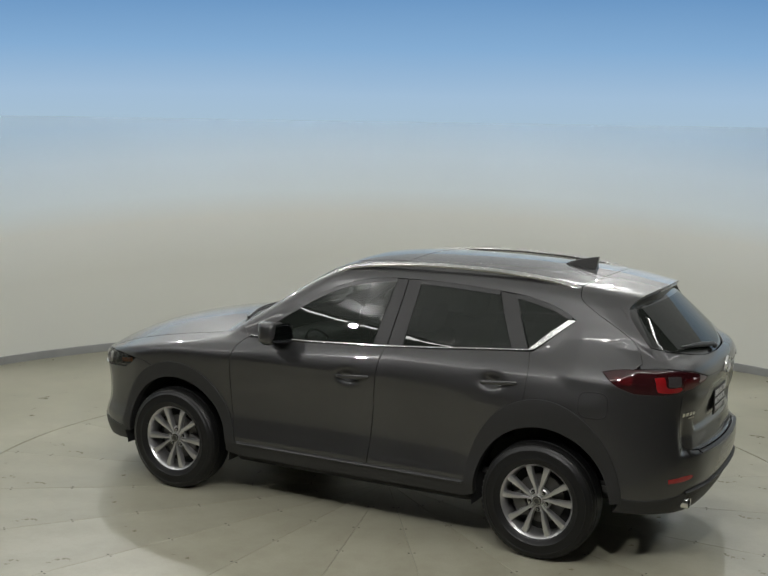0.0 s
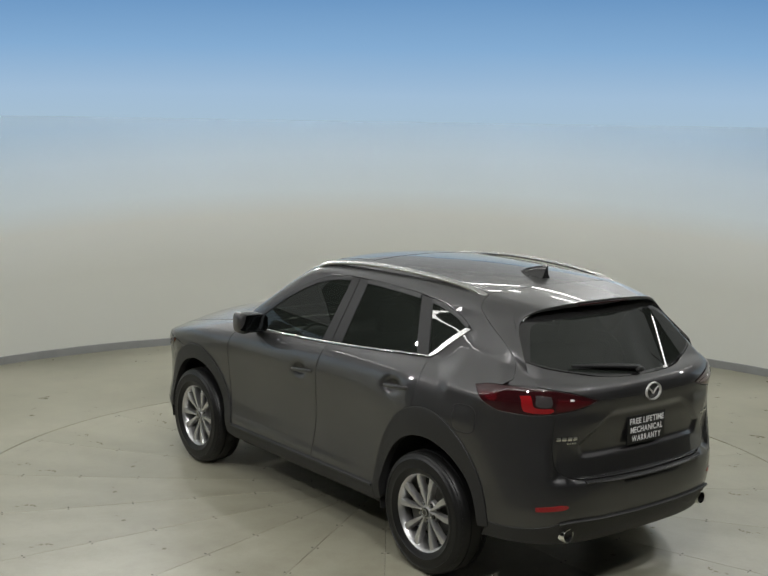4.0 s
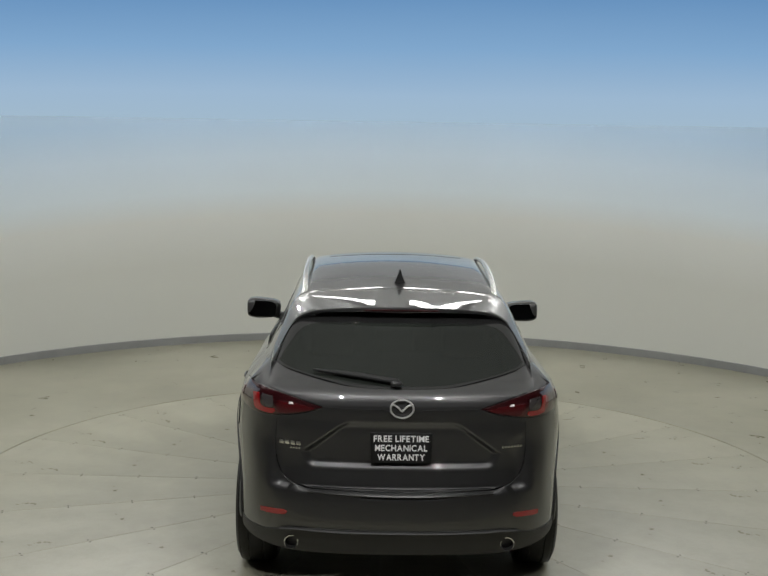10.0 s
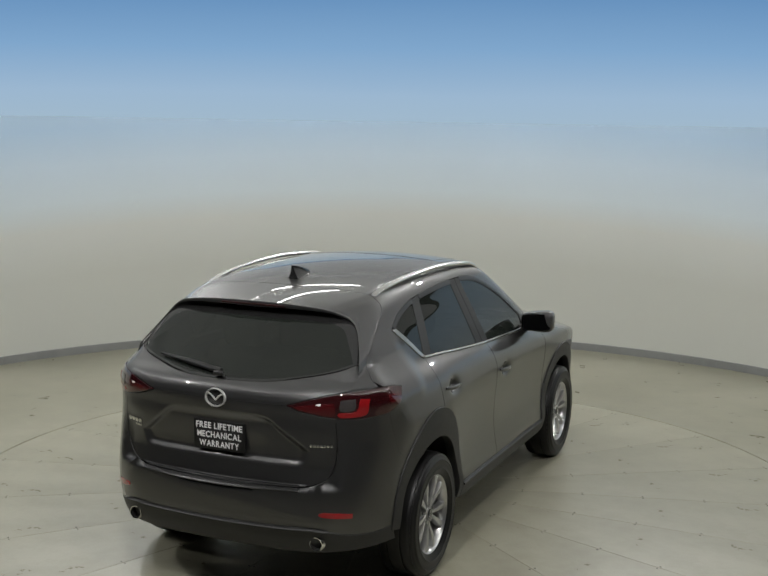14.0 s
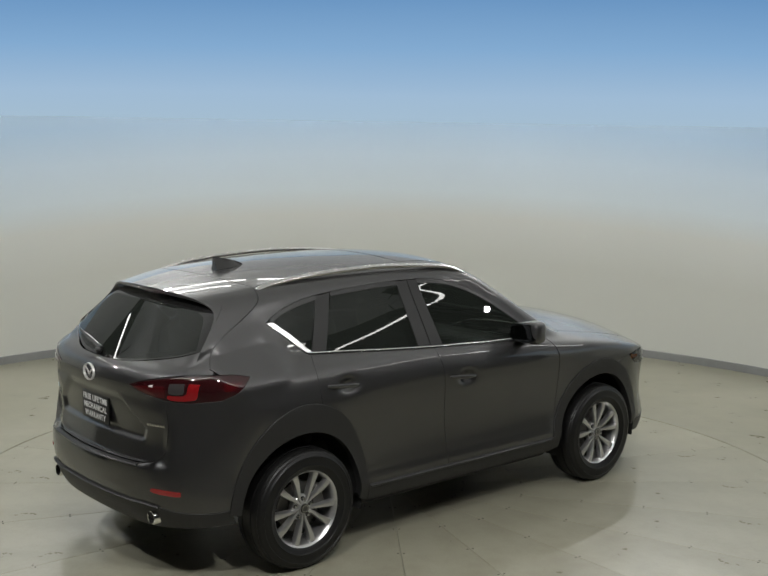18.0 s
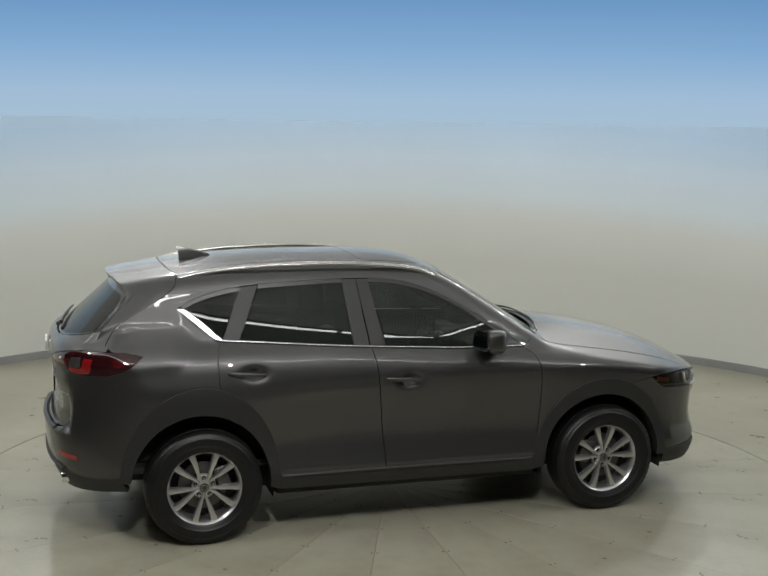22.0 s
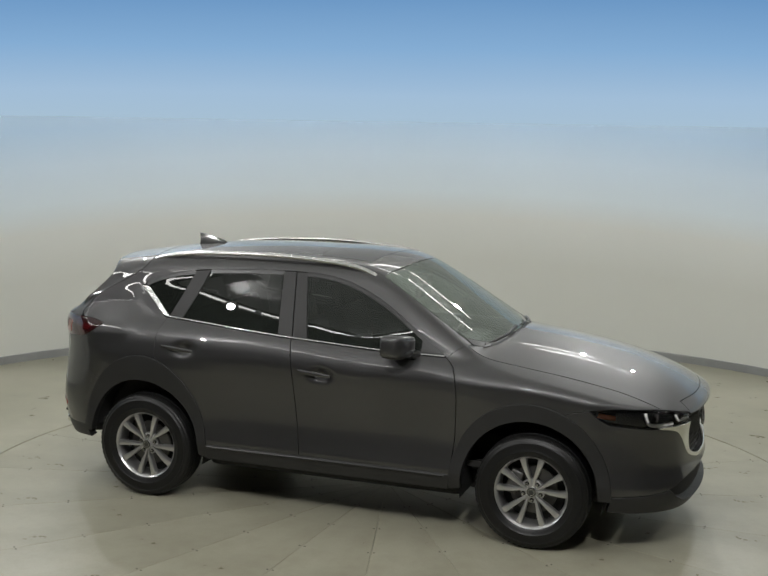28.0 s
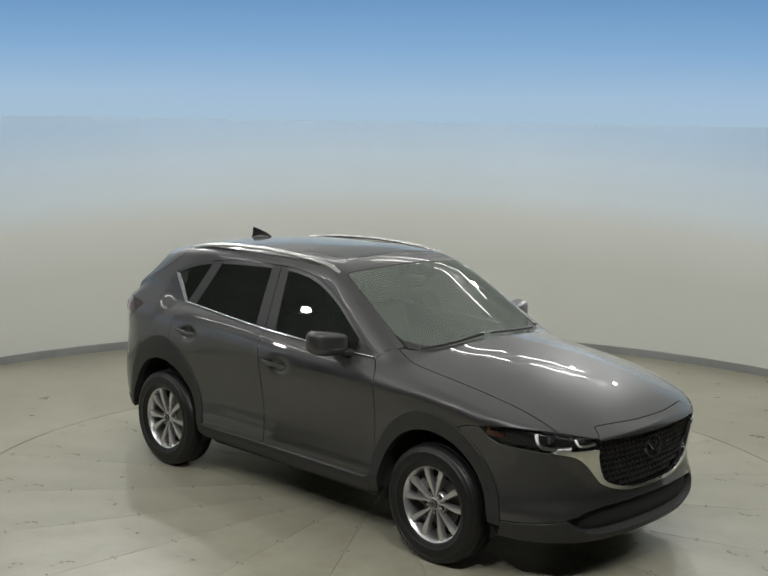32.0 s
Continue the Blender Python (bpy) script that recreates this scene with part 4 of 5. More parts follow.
belt_all = lambda x: float(np.interp(x, [-1.232, -0.95, -0.7, -0.284, 0.0, 0.35, 0.768], [1.238, 1.219, 1.200, 1.172, 1.157, 1.140, 1.131]))
q_fr = [(-1.090, on_top(-1.090, 0.022)), (-1.225, 1.250)]
win("quarter_window", np.concatenate([side_pts(top_run(-1.445, -1.090, 0.022)), side_pts(q_fr)[1:], side_pts([(-1.245, 1.262), (-1.34, 1.335), (-1.445, on_top(-1.445, 0.022))])[:-1]]), PRIVACY, "dark privacy glass quarter window")
win("rear_door_window", np.concatenate([side_pts(top_run(-0.975, -0.435, 0.024)), side_pts([(-0.435, on_top(-0.435, 0.024)), (-0.395, belt_all(-0.395) + 0.012)])[1:], side_pts([(-0.395, belt_all(-0.395) + 0.012), (-0.7, 1.212), (-1.115, 1.242)])[1:], side_pts([(-1.115, 1.242), (-1.04, 1.40), (-0.975, on_top(-0.975, 0.024))])[1:-1]]), PRIVACY, "dark privacy glass rear door window")
win("front_door_window", np.concatenate([side_pts([(-0.178, belt_all(-0.178) + 0.012), (-0.255, on_top(-0.255, 0.024))]), side_pts(top_run(-0.255, 0.69, 0.026, 20))[1:], side_pts([(0.69, belt_all(0.69) + 0.012), (0.35, 1.152), (-0.178, belt_all(-0.178) + 0.012)])[:-1]]), SIDE_GLASS, "tinted front door window")
# pillar covers and frames
def cover(name, pts, label, mat=None):
    return panel(name, side_pts(pts, smooth=False), LONG, mat or PILLAR, car, label, both=True, off=-0.001, gap=0.0015, depth=0.012, lip=0.001, res=0.03)


PILLAR = plain("satin_pillar_film", (0.022, 0.0218, 0.0215), 0.46, 0.1, spec=0.35)
cover("c_pillar_cover", [(-1.088, on_top(-1.088, 0.004)), (-0.978, on_top(-0.978, 0.004)), (-1.042, 1.40), (-1.118, 1.240), (-1.222, 1.243)], "satin dark grey pillar cover")
cover("b_pillar_cover", [(-0.432, on_top(-0.432, 0.004)), (-0.342, on_top(-0.342, 0.004)), (-0.288, 1.176), (-0.392, 1.184)], "satin dark grey pillar cover")
cover("b_pillar_cover", [(-0.336, on_top(-0.336, 0.004)), (-0.258, on_top(-0.258, 0.004)), (-0.181, 1.169), (-0.282, 1.176)], "satin dark grey pillar cover")
for a, b in ((-1.455, -1.09), (-0.975, -0.43), (-0.258, 0.735)):
    o = np.concatenate([side_pts(top_run(a, b, 0.002, 24)), side_pts(top_run(b, a, 0.026, 24))])
    panel("window_frame", o, LONG, BLACK, car, "black window frame", both=True, off=0.001, gap=0.0, depth=0.012, lip=0.001, res=0.03)
strip("belt_moulding", side_pts([(-1.232, 1.242), (-0.95, 1.223), (-0.7, 1.204), (-0.284, 1.176), (0.0, 1.161), (0.35, 1.144), (0.755, 1.136)]), CHROME, car, 0.013, 0.010, 0.003, both=True, label="bright chrome belt moulding")
trim = np.concatenate([side_pts([(-1.225, 1.246), (-1.262, 1.252), (-1.36, 1.332), (-1.482, 1.430)]), side_pts([(-1.435, 1.428), (-1.33, 1.345), (-1.255, 1.275), (-1.232, 1.258)])])
panel("quarter_trim", trim, LONG, SATIN, car, "bright satin silver window trim", both=True, off=0.004, gap=0.0, depth=0.008, lip=0.002, res=0.025)
o = side_pts([(0.60, belt_all(0.60) + 0.01), (0.735, belt_all(0.735) + 0.008), (0.60, on_top(0.60, 0.024))], smooth=False)
panel("mirror_sail", o, LONG, BLACK, car, "black mirror sail panel", both=True, off=0.001, gap=0.0, depth=0.01, lip=0.001)

# ---- handles, mirrors, rails, antenna, wipers ----
for hx, hz, par in ((-0.090, 0.975, front_doors), (-1.090, 1.056, rear_doors)):
    for s, door in ((1, par[0]), (-1, par[1])):
        pts = side_pts([(hx - 0.115, hz + 0.008), (hx - 0.04, hz + 0.012), (hx + 0.04, hz + 0.004), (hx + 0.115, hz - 0.012)], 0.015)
        w0, w1 = pts[0], pts[-1]
        bm = bmesh.new()
        k = len(pts)
        path = []
        for i in range(k):
            f = i / (k - 1)
            base = w0 + (w1 - w0) * f
            path.append(Vector((base[0], s * (max(w0[1], w1[1]) + 0.014 * math.sin(math.pi * f) ** 0.5 + 0.003), base[2])))
        sweep(bm, path, Vector((0, s, 0)), 0.026, 0.016, [0.55 + 0.45 * math.sin(math.pi * i / (k - 1)) ** 0.5 for i in range(k)], 10)
        part("door_handle", bm, PAINT, door, "body-coloured door handle")


def blob(bm, c, h, power=2.5, nu=28, nv=16, squash=None):
    """A rounded block."""
    sg = lambda v, e: math.copysign(abs(v) ** e, v)
    rows = []
    e = 2 / power
    for j in range(nv + 1):
        b = -math.pi / 2 + math.pi * j / nv
        row = []
        for i in range(nu):
            a = 2 * math.pi * i / nu
            q = Vector((h[0] * sg(math.cos(b), e) * sg(math.cos(a), e), h[1] * sg(math.cos(b), e) * sg(math.sin(a), e), h[2] * sg(math.sin(b), e)))
            if squash:
                q = squash(q)
            row.append(bm.verts.new(Vector(c) + q))
        rows.append(row)
    for a, b in zip(rows, rows[1:]):
        for i in range(nu):
            try:
                bm.faces.new((a[i], a[(i + 1) % nu], b[(i + 1) % nu], b[i]))
            except ValueError:
                pass
    bmesh.ops.remove_doubles(bm, verts=bm.verts, dist=1e-5)
    bmesh.ops.recalc_face_normals(bm, faces=bm.faces)


for s in (1, -1):
    def shape(q, s=s):
        f = (q.y * s + 0.12) / 0.24
        q.x -= 0.05 * f * f
        q.z *= 0.62 + 0.42 * f if q.z > 0 else 0.80 + 0.15 * f
        q.x *= 0.85 if q.x < 0 else 1.1
        return q
    bm = bmesh.new()
    blob(bm, (0.505, s * 0.948, 1.212), (0.075, 0.122, 0.080), 4.2, squash=shape)
    cap = part("door_mirror", bm, PAINT, car, "body-coloured door mirror with black base", angle=70)
    bm = bmesh.new()
    blob(bm, (0.512, s * 0.944, 1.165), (0.072, 0.112, 0.040), 2.6, squash=shape)
    part("lower_cap", bm, BLACK, cap, "black lower mirror cap", angle=70)
    bm = bmesh.new()
    sweep(bm, [Vector((0.56, s * 0.80, 1.135)), Vector((0.55, s * 0.845, 1.140)), Vector((0.53, s * 0.885, 1.152))], Vector((0, 0, 1)), 0.085, 0.05, [1.15, 1.0, 0.9], 12)
    part("arm", bm, BLACK, cap, "black mirror arm")
    bm = bmesh.new()
    blob(bm, (0, 0, 0), (0.006, 0.104, 0.062), 4.0)
    bmesh.ops.transform(bm, verts=bm.verts, matrix=pose(0.408, s * 0.958, 1.210, 0, 9, -s * 10))
    part("mirror_glass", bm, MIRROR, cap, "dark mirror glass")
    q = curve([(0.210, 0.573, 1.584), (0.08, 0.573, 1.632), (-0.15, 0.571, 1.661), (-0.55, 0.567, 1.680), (-1.0, 0.558, 1.668), (-1.3, 0.547, 1.638), (-1.46, 0.540, 1.602)], 0.03)
    bm = bmesh.new()
    sweep(bm, [Vector((a[0], s * a[1], a[2])) for a in q], Vector((0, s * 0.35, 1)), 0.036, 0.026, None, 12)
    part("roof_rail", bm, SATIN, car, "bright satin aluminium roof rail")
bm = bmesh.new()
rows = []
for i in range(9):
    f = i / 8
    x = -1.39 + 0.21 * f
    w = 0.034 * (1 - 0.85 * f**1.5)
    h = 0.078 * (1 - f) ** 0.75 + 0.004
    z0 = float(ROOF_Z(x)) - 0.001
    xt = x - 0.012 * (1 - f)
    rows.append([bm.verts.new((x, -w, z0)), bm.verts.new((x, -w * 0.55, z0 + h * 0.35)), bm.verts.new((xt, -0.0035, z0 + h)), bm.verts.new((xt, 0.0035, z0 + h)), bm.verts.new((x, w * 0.55, z0 + h * 0.35)), bm.verts.new((x, w, z0))])
for a, b in zip(rows, rows[1:]):
    for j in range(5):
        bm.faces.new((a[j], a[j + 1], b[j + 1], b[j]))
bm.faces.new(rows[0][::-1])
bm.faces.new(rows[-1])
bmesh.ops.recalc_face_normals(bm, faces=bm.faces)
part("antenna_fin", bm, GLOSS_BLACK, car, "dark shark-fin antenna", angle=60)
# cowl and wipers
cowl = np.concatenate([top_pts([(1.10, 0.0), (1.075, 0.3), (1.005, 0.52), (0.90, 0.69)]), top_pts([(0.86, 0.665), (0.94, 0.53), (1.02, 0.3), (1.045, 0.0)])])
panel("cowl", np.concatenate([cowl, mirror(cowl)[::-1][1:-1]]), LONG, BLACK, car, "black plastic cowl under the windscreen", off=-0.012, gap=0.0, depth=0.002)
for ya, yb in ((0.52, -0.02), (-0.08, -0.58)):
    q = top_pts([(1.035 - 0.28 * ya * ya, ya), (1.06 - 0.28 * ((ya + yb) / 2) ** 2, (ya + yb) / 2), (1.045 - 0.28 * yb * yb, yb)])
    strip("windscreen_wiper", q, BLACK, car, 0.020, 0.018, 0.014, label="black windscreen wiper", taper=list(np.linspace(1.2, 0.6, len(q))))
q = end_pts([(0.46, 1.282), (0.20, 1.262), (0.02, 1.240)], -1)
strip("rear_wiper", q, BLACK, car, 0.026, 0.022, 0.020, label="black rear wiper", taper=[0.45 + 0.75 * min(1, 2.2 * i / len(q)) for i in range(len(q))])
bm = bmesh.new()
blob(bm, end_pts([(0.03, 1.238), (0.031, 1.238)], -1)[0] + np.array([-0.02, 0, 0.01]), (0.014, 0.03, 0.015))
part("wiper_pivot", bm, BLACK, car, "black wiper pivot cover")
# fuel flap on the left flank
fx, fz = -1.672, 0.985
loop = [(fx + 0.083 * math.copysign(abs(math.cos(a)) ** 0.55, math.cos(a)), fz + 0.075 * math.copysign(abs(math.sin(a)) ** 0.55, math.sin(a))) for a in np.linspace(0, 2 * math.pi, 41)[:-1]]
panel("fuel_flap", side_pts(loop, smooth=False), LONG, PAINT, car, "painted fuel flap", off=0.0015, gap=0.0, depth=0.001, lip=0.001)
lp = side_pts(loop + loop[:1], smooth=False)
strip("flap_gap", lp, UNDER, car, 0.0075, 0.003, 0.0022, label="dark gap round the fuel flap")

# ---- plate, badges ----
pc = end_pts([(0.0, 0.920), (0.001, 0.920)], -1)[0]
PX = pc[0] - 0.012
bm = bmesh.new()
add_box(bm, PX - 0.004, PX + 0.006, -0.158, 0.158, 0.841, 0.999, 0.003)
plate = part("dealer_plate", bm, STICKER, car, "black dealer plate with white lettering")
def letters(text, width, z, size):
    """White letters one by one along the plate."""
    made, pen = [], 0.0
    for ch in text:
        if ch == " ":
            pen += size * 0.32
            continue
        cu = bpy.data.curves.new("letter", "FONT")
        cu.body, cu.size, cu.extrude, cu.offset = ch, size, 0.0006, 0.0012
        tmp = bpy.data.objects.new("letter", cu)
        me = bpy.data.meshes.new_from_object(tmp)
        bpy.data.objects.remove(tmp)
        lo, hi = min(v.co.x for v in me.vertices), max(v.co.x for v in me.vertices)
        me.transform(Matrix.Translation((pen - lo, 0, 0)))
        pen += hi - lo + size * 0.10
        made.append(me)
    pen -= size * 0.10
    for me in made:
        me.transform(Matrix.Translation((PX - 0.0052, 0, z)) @ pose(0, 0, 0, 90, 0, -90) @ Matrix.Diagonal((width / pen, 1, 1, 1)) @ Matrix.Translation((-pen / 2, -size * 0.35, 0)))
        me.materials.clear()
        me.materials.append(WHITE)
        ob = new("letter", me)
        ob.parent = plate


letters("FREE LIFETIME", 0.285, 0.970, 0.046)
letters("MECHANICAL", 0.270, 0.921, 0.046)
letters("WARRANTY", 0.245, 0.872, 0.046)
for y0, y1, z0, z1 in ((0.635, 0.515, 0.918, 0.942), (0.575, 0.520, 0.899, 0.911), (-0.635, -0.520, 0.914, 0.930)):
    q = end_pts([(y0, (z0 + z1) / 2), (y1, (z0 + z1) / 2)], -1)
    nb = 4 if y0 > 0 else 7
    for i in range(nb):
        a, b = y0 + (y1 - y0) * (i + 0.12) / nb, y0 + (y1 - y0) * (i + 0.88) / nb
        strip("badge_bar", end_pts([(a, (z0 + z1) / 2), (b, (z0 + z1) / 2)], -1, 0.01), CHROME if y0 > 0 else SATIN, car, z1 - z0, 0.005, 0.002, label="small chrome badge bar")

# ---- cabin ----
def seat(x, y, w, name="front_seat"):
    bm = bmesh.new()
    add_box(bm, x - 0.26, x + 0.26, y - w / 2, y + w / 2, 0.48, 0.66, 0.05)
    add_box(bm, -0.09, 0.09, y - w / 2, y + w / 2, 0, 0.62, 0.06, pose(x - 0.27, 0, 0.62, 0, -14, 0))
    for yy in ((y,) if w < 0.7 else (y - 0.38, y + 0.38)):
        add_box(bm, -0.05, 0.05, yy - 0.13, yy + 0.13, 0.62, 0.80, 0.04, pose(x - 0.25, 0, 0.62, 0, -14, 0))
    return part(name, bm, CLOTH, car, "black cloth seat")


seat(0.02, 0.37, 0.50)
seat(0.02, -0.37, 0.50)
seat(-0.88, 0.0, 1.24, "rear_bench")
bm = bmesh.new()
add_box(bm, 0.62, 1.00, -0.66, 0.66, 0.72, 1.03, 0.06)
add_box(bm, 0.55, 0.72, 0.22, 0.55, 0.96, 1.09, 0.04)
add_box(bm, 0.10, 0.65, -0.13, 0.13, 0.45, 0.78, 0.04)
part("dashboard", bm, DASH, car, "dark grey dashboard and console")
bm = bmesh.new()
mm = pose(0.46, 0.37, 0.98, 0, -65, 0)
lathe(bm, [(0.170, -0.012), (0.182, 0.0), (0.170, 0.012), (0.158, 0.0)], 40, mm, closed=True)
add_box(bm, -0.05, 0.05, -0.165, 0.165, -0.02, 0.005, 0.008, mm)
part("steering_wheel", bm, BLACK, car, "black steering wheel")
bm = bmesh.new()
add_box(bm, 0.33, 0.37, -0.125, 0.125, 1.385, 1.455, 0.015)
add_box(bm, 0.26, 0.40, -0.06, 0.06, 1.475, 1.540, 0.02)
part("interior_mirror", bm, BLACK, car, "black interior mirror and camera housing")
rl = top_pts([(0.22, 0.0), (0.20, 0.50), (-0.6, 0.52), (-1.4, 0.47), (-1.45, 0.0)], 0.1)
panel("headliner", np.concatenate([rl, mirror(rl)[::-1][1:-1]]), LONG, LINER, car, "beige headliner", off=-0.03, depth=0.001, res=0.1)
bm = bmesh.new()
add_box(bm, -1.95, 1.05, -0.70, 0.70, 0.42, 0.46)
add_box(bm, -1.90, -1.20, -0.62, 0.62, 0.46, 1.05, 0.03)
part("cabin_floor", bm, CLOTH, car, "dark carpet and load cover")

# ---- wheels ----
def wheel(x, s):
    hub = new("wheel")
    hub.parent = car
    hub.matrix_local = pose(x, s * 0.800, HUB_Z, -90 * s, 0, 0)
    tagged(hub, "ten-spoke silver alloy wheel with black tyre")
    bm = bmesh.new()
    T = [(0.228, -0.095), (0.245, -0.108), (0.262, -0.1115), (0.264, -0.114), (0.268, -0.114), (0.270, -0.1125), (0.290, -0.115), (0.312, -0.112), (0.314, -0.1145), (0.318, -0.1135), (0.320, -0.1095), (0.333, -0.105), (0.343, -0.100), (0.345, -0.095), (0.352, -0.088), (0.357, -0.070)]
    prof = T + [(0.358, -0.045), (0.352, -0.043), (0.352, -0.037), (0.359, -0.035), (0.3595, 0.035), (0.352, 0.037), (0.352, 0.043), (0.358, 0.045)] + [(r, -h) for r, h in T[::-1]]
    lathe(bm, prof, 72, closed=False)
    bmesh.ops.recalc_face_normals(bm, faces=bm.faces)
    for i in range(60):
        for side in (-1, 1):
            add_box(bm, 0.338, 0.3510, -0.0125, 0.0125, side * 0.086 - 0.008, side * 0.086 + 0.008, 0, pose(0, 0, 0, 0, 0, 6 * i + 3 * (side > 0)))
    part("tyre", bm, RUBBER, hub, "black rubber tyre", angle=50)
    bm = bmesh.new()
    lathe(bm, [(0.205, -0.09), (0.208, 0.05), (0.214, 0.078), (0.222, 0.088), (0.230, 0.096), (0.236, 0.092), (0.237, 0.084), (0.232, 0.078), (0.226, -0.09)], 72, closed=True)
    bmesh.ops.recalc_face_normals(bm, faces=bm.faces)
    part("rim", bm, ALLOY, hub, "silver alloy rim")
    turn = 90 if x > 0 else -90  # the front wheels stand half a pair further round than the rear ones
    for i in range(10):
        pair, side = divmod(i, 2)
        side = 1 if side else -1
        mid = radians(turn + 72 * pair)
        bm = bmesh.new()
        rows = []
        for r, off, w, h in ((0.034, 0.0065, 0.013, 0.066), (0.070, 0.0125, 0.017, 0.071), (0.120, 0.0300, 0.027, 0.079), (0.175, 0.0475, 0.035, 0.085), (0.212, 0.0570, 0.043, 0.084), (0.226, 0.0610, 0.052, 0.080)):
            way = Vector((math.cos(mid), math.sin(mid), 0)) * math.sqrt(r * r - off * off) + Vector((-math.sin(mid), math.cos(mid), 0)) * off * side
            across = Vector((-way.y, way.x, 0)).normalized()
            rows.append([bm.verts.new(way + across * w * f + Vector((0, 0, h + d))) for f, d in ((-0.46, -0.040), (-0.5, -0.010), (-0.42, -0.002), (-0.15, 0.0005), (0.15, 0.0005), (0.42, -0.002), (0.5, -0.010), (0.46, -0.040))])
        for p0, p1 in zip(rows, rows[1:]):
            for j in range(8):
                bm.faces.new((p0[j], p0[(j + 1) % 8], p1[(j + 1) % 8], p1[j]))
        bm.faces.new(rows[0])
        bm.faces.new(rows[-1][::-1])
        bmesh.ops.recalc_face_normals(bm, faces=bm.faces)
        part("spoke", bm, ALLOY, hub, angle=35)
    bm = bmesh.new()
    lathe(bm, [(0.076, 0.020), (0.075, 0.048), (0.070, 0.053), (0.038, 0.055), (0.032, 0.072), (0.0, 0.076)], 40)
    bmesh.ops.recalc_face_normals(bm, faces=bm.faces)
    part("hub_cap", bm, ALLOY, hub, "silver hub face")
    bm = bmesh.new()
    lathe(bm, [(0.029, 0.074), (0.028, 0.079), (0.0, 0.080)], 28)
    part("centre_cap", bm, GLOSS_BLACK, hub, "dark centre cap")
    bm = bmesh.new()
    lathe(bm, [(0.017, 0.0795), (0.0175, 0.0815), (0.0205, 0.0815), (0.021, 0.0795)], 24)
    part("cap_ring", bm, SATIN, hub, "bright ring on the cap")
    for i in range(5):
        a = radians(turn + 36 + 72 * i)
        bm = bmesh.new()
        lathe(bm, [(0.0, 0.074), (0.0070, 0.073), (0.0085, 0.068), (0.0085, 0.042)], 6, pose(0.056 * math.cos(a), 0.056 * math.sin(a), 0.0))
        part("lug_nut", bm, SATIN, hub, "grey wheel nut")
        # flat black disc on the hub face draws the shade of a nut well
        bm = bmesh.new()
        lathe(bm, [(0.0, 0.0562), (0.0125, 0.0562), (0.0135, 0.0555), (0.0135, 0.045)], 16, pose(0.056 * math.cos(a), 0.056 * math.sin(a), 0.0))
        part("nut_well_shade", bm, UNDER, hub, "black disc standing in for the shaded well round the wheel nut")
    bm = bmesh.new()
    lathe(bm, [(0.05, 0.010), (0.150, 0.010), (0.150, -0.012), (0.05, -0.012)], 48, closed=True)
    part("brake_disc", bm, STEEL, hub, "grey steel brake disc")
    bm = bmesh.new()
    add_box(bm, 0.085, 0.165, -0.075, 0.075, -0.03, 0.045, 0.012, pose(0, 0, 0, 0, 0, 160 if x > 0 else 20))
    part("brake_caliper", bm, STEEL, hub, "grey brake caliper")
    bm = bmesh.new()
    lathe(bm, [(0.0, -0.03), (0.21, -0.03), (0.212, -0.09)], 40)
    part("inner_barrel", bm, UNDER, hub, "dark wheel barrel")
    return hub


for x in (HUB_X, -HUB_X):
    for s in (1, -1):
        wheel(x, s)
# ---- the studio ----
def wedge(bm, r0, r1, a0, a1, z0, z1, gap, n=8):
    """A ring sector with a gap of its own width along both straight sides and a small bevelled top edge."""
    lay = []
    for inset, z in ((gap, z0), (gap, z1 - 0.0015), (gap + 0.0015, z1)):
        loop = []
        for r, order in ((r0 + inset, 1), (r1 - inset, -1)):
            d = math.asin(min(0.9, inset / r))
            arc = [a0 + d + (a1 - a0 - 2 * d) * i / n for i in range(n + 1)][::order]
            loop += [bm.verts.new((r * math.cos(a), r * math.sin(a), z)) for a in arc]
        lay.append(loop)
    k = len(lay[0])
    for lo, hi in zip(lay, lay[1:]):
        for i in range(k):
            bm.faces.new((lo[i], lo[(i + 1) % k], hi[(i + 1) % k], hi[i]))
    bm.faces.new(lay[-1])
    bm.faces.new(lay[0][::-1])
    bmesh.ops.recalc_face_normals(bm, faces=bm.faces)


SEAM0, SEGMENTS, DECK_R = radians(-92.3), 20, 3.034
turntable = tagged(new("turntable"), "round flush turntable deck of bolted concrete-grey segments", "turntable")
bm = bmesh.new()
lathe(bm, [(0, -0.10), (DECK_R, -0.10), (DECK_R, -0.012), (0, -0.012)], 120)
bmesh.ops.recalc_face_normals(bm, faces=bm.faces)
part("deck_frame", bm, JOINT, turntable, "dark frame below the deck joints")
bm = bmesh.new()
wedge(bm, 0.06, DECK_R, 0, 2 * math.pi / SEGMENTS, -0.012, 0.0, 0.0009, 10)
seg = part("deck_segment", bm, DECK, turntable)
seg.matrix_local = pose(0, 0, 0, 0, 0, math.degrees(SEAM0))
for k in range(1, SEGMENTS):
    o = new("deck_segment", seg.data)
    o.parent = turntable
    o.matrix_local = pose(0, 0, 0, 0, 0, math.degrees(SEAM0) + 18 * k)
bm = bmesh.new()
lathe(bm, [(0, -0.012), (0.059, -0.012), (0.059, -0.003), (0.056, 0.0), (0, 0.0)], 48)
bmesh.ops.recalc_face_normals(bm, faces=bm.faces)
part("deck_centre", bm, DECK, turntable)
bm = bmesh.new()
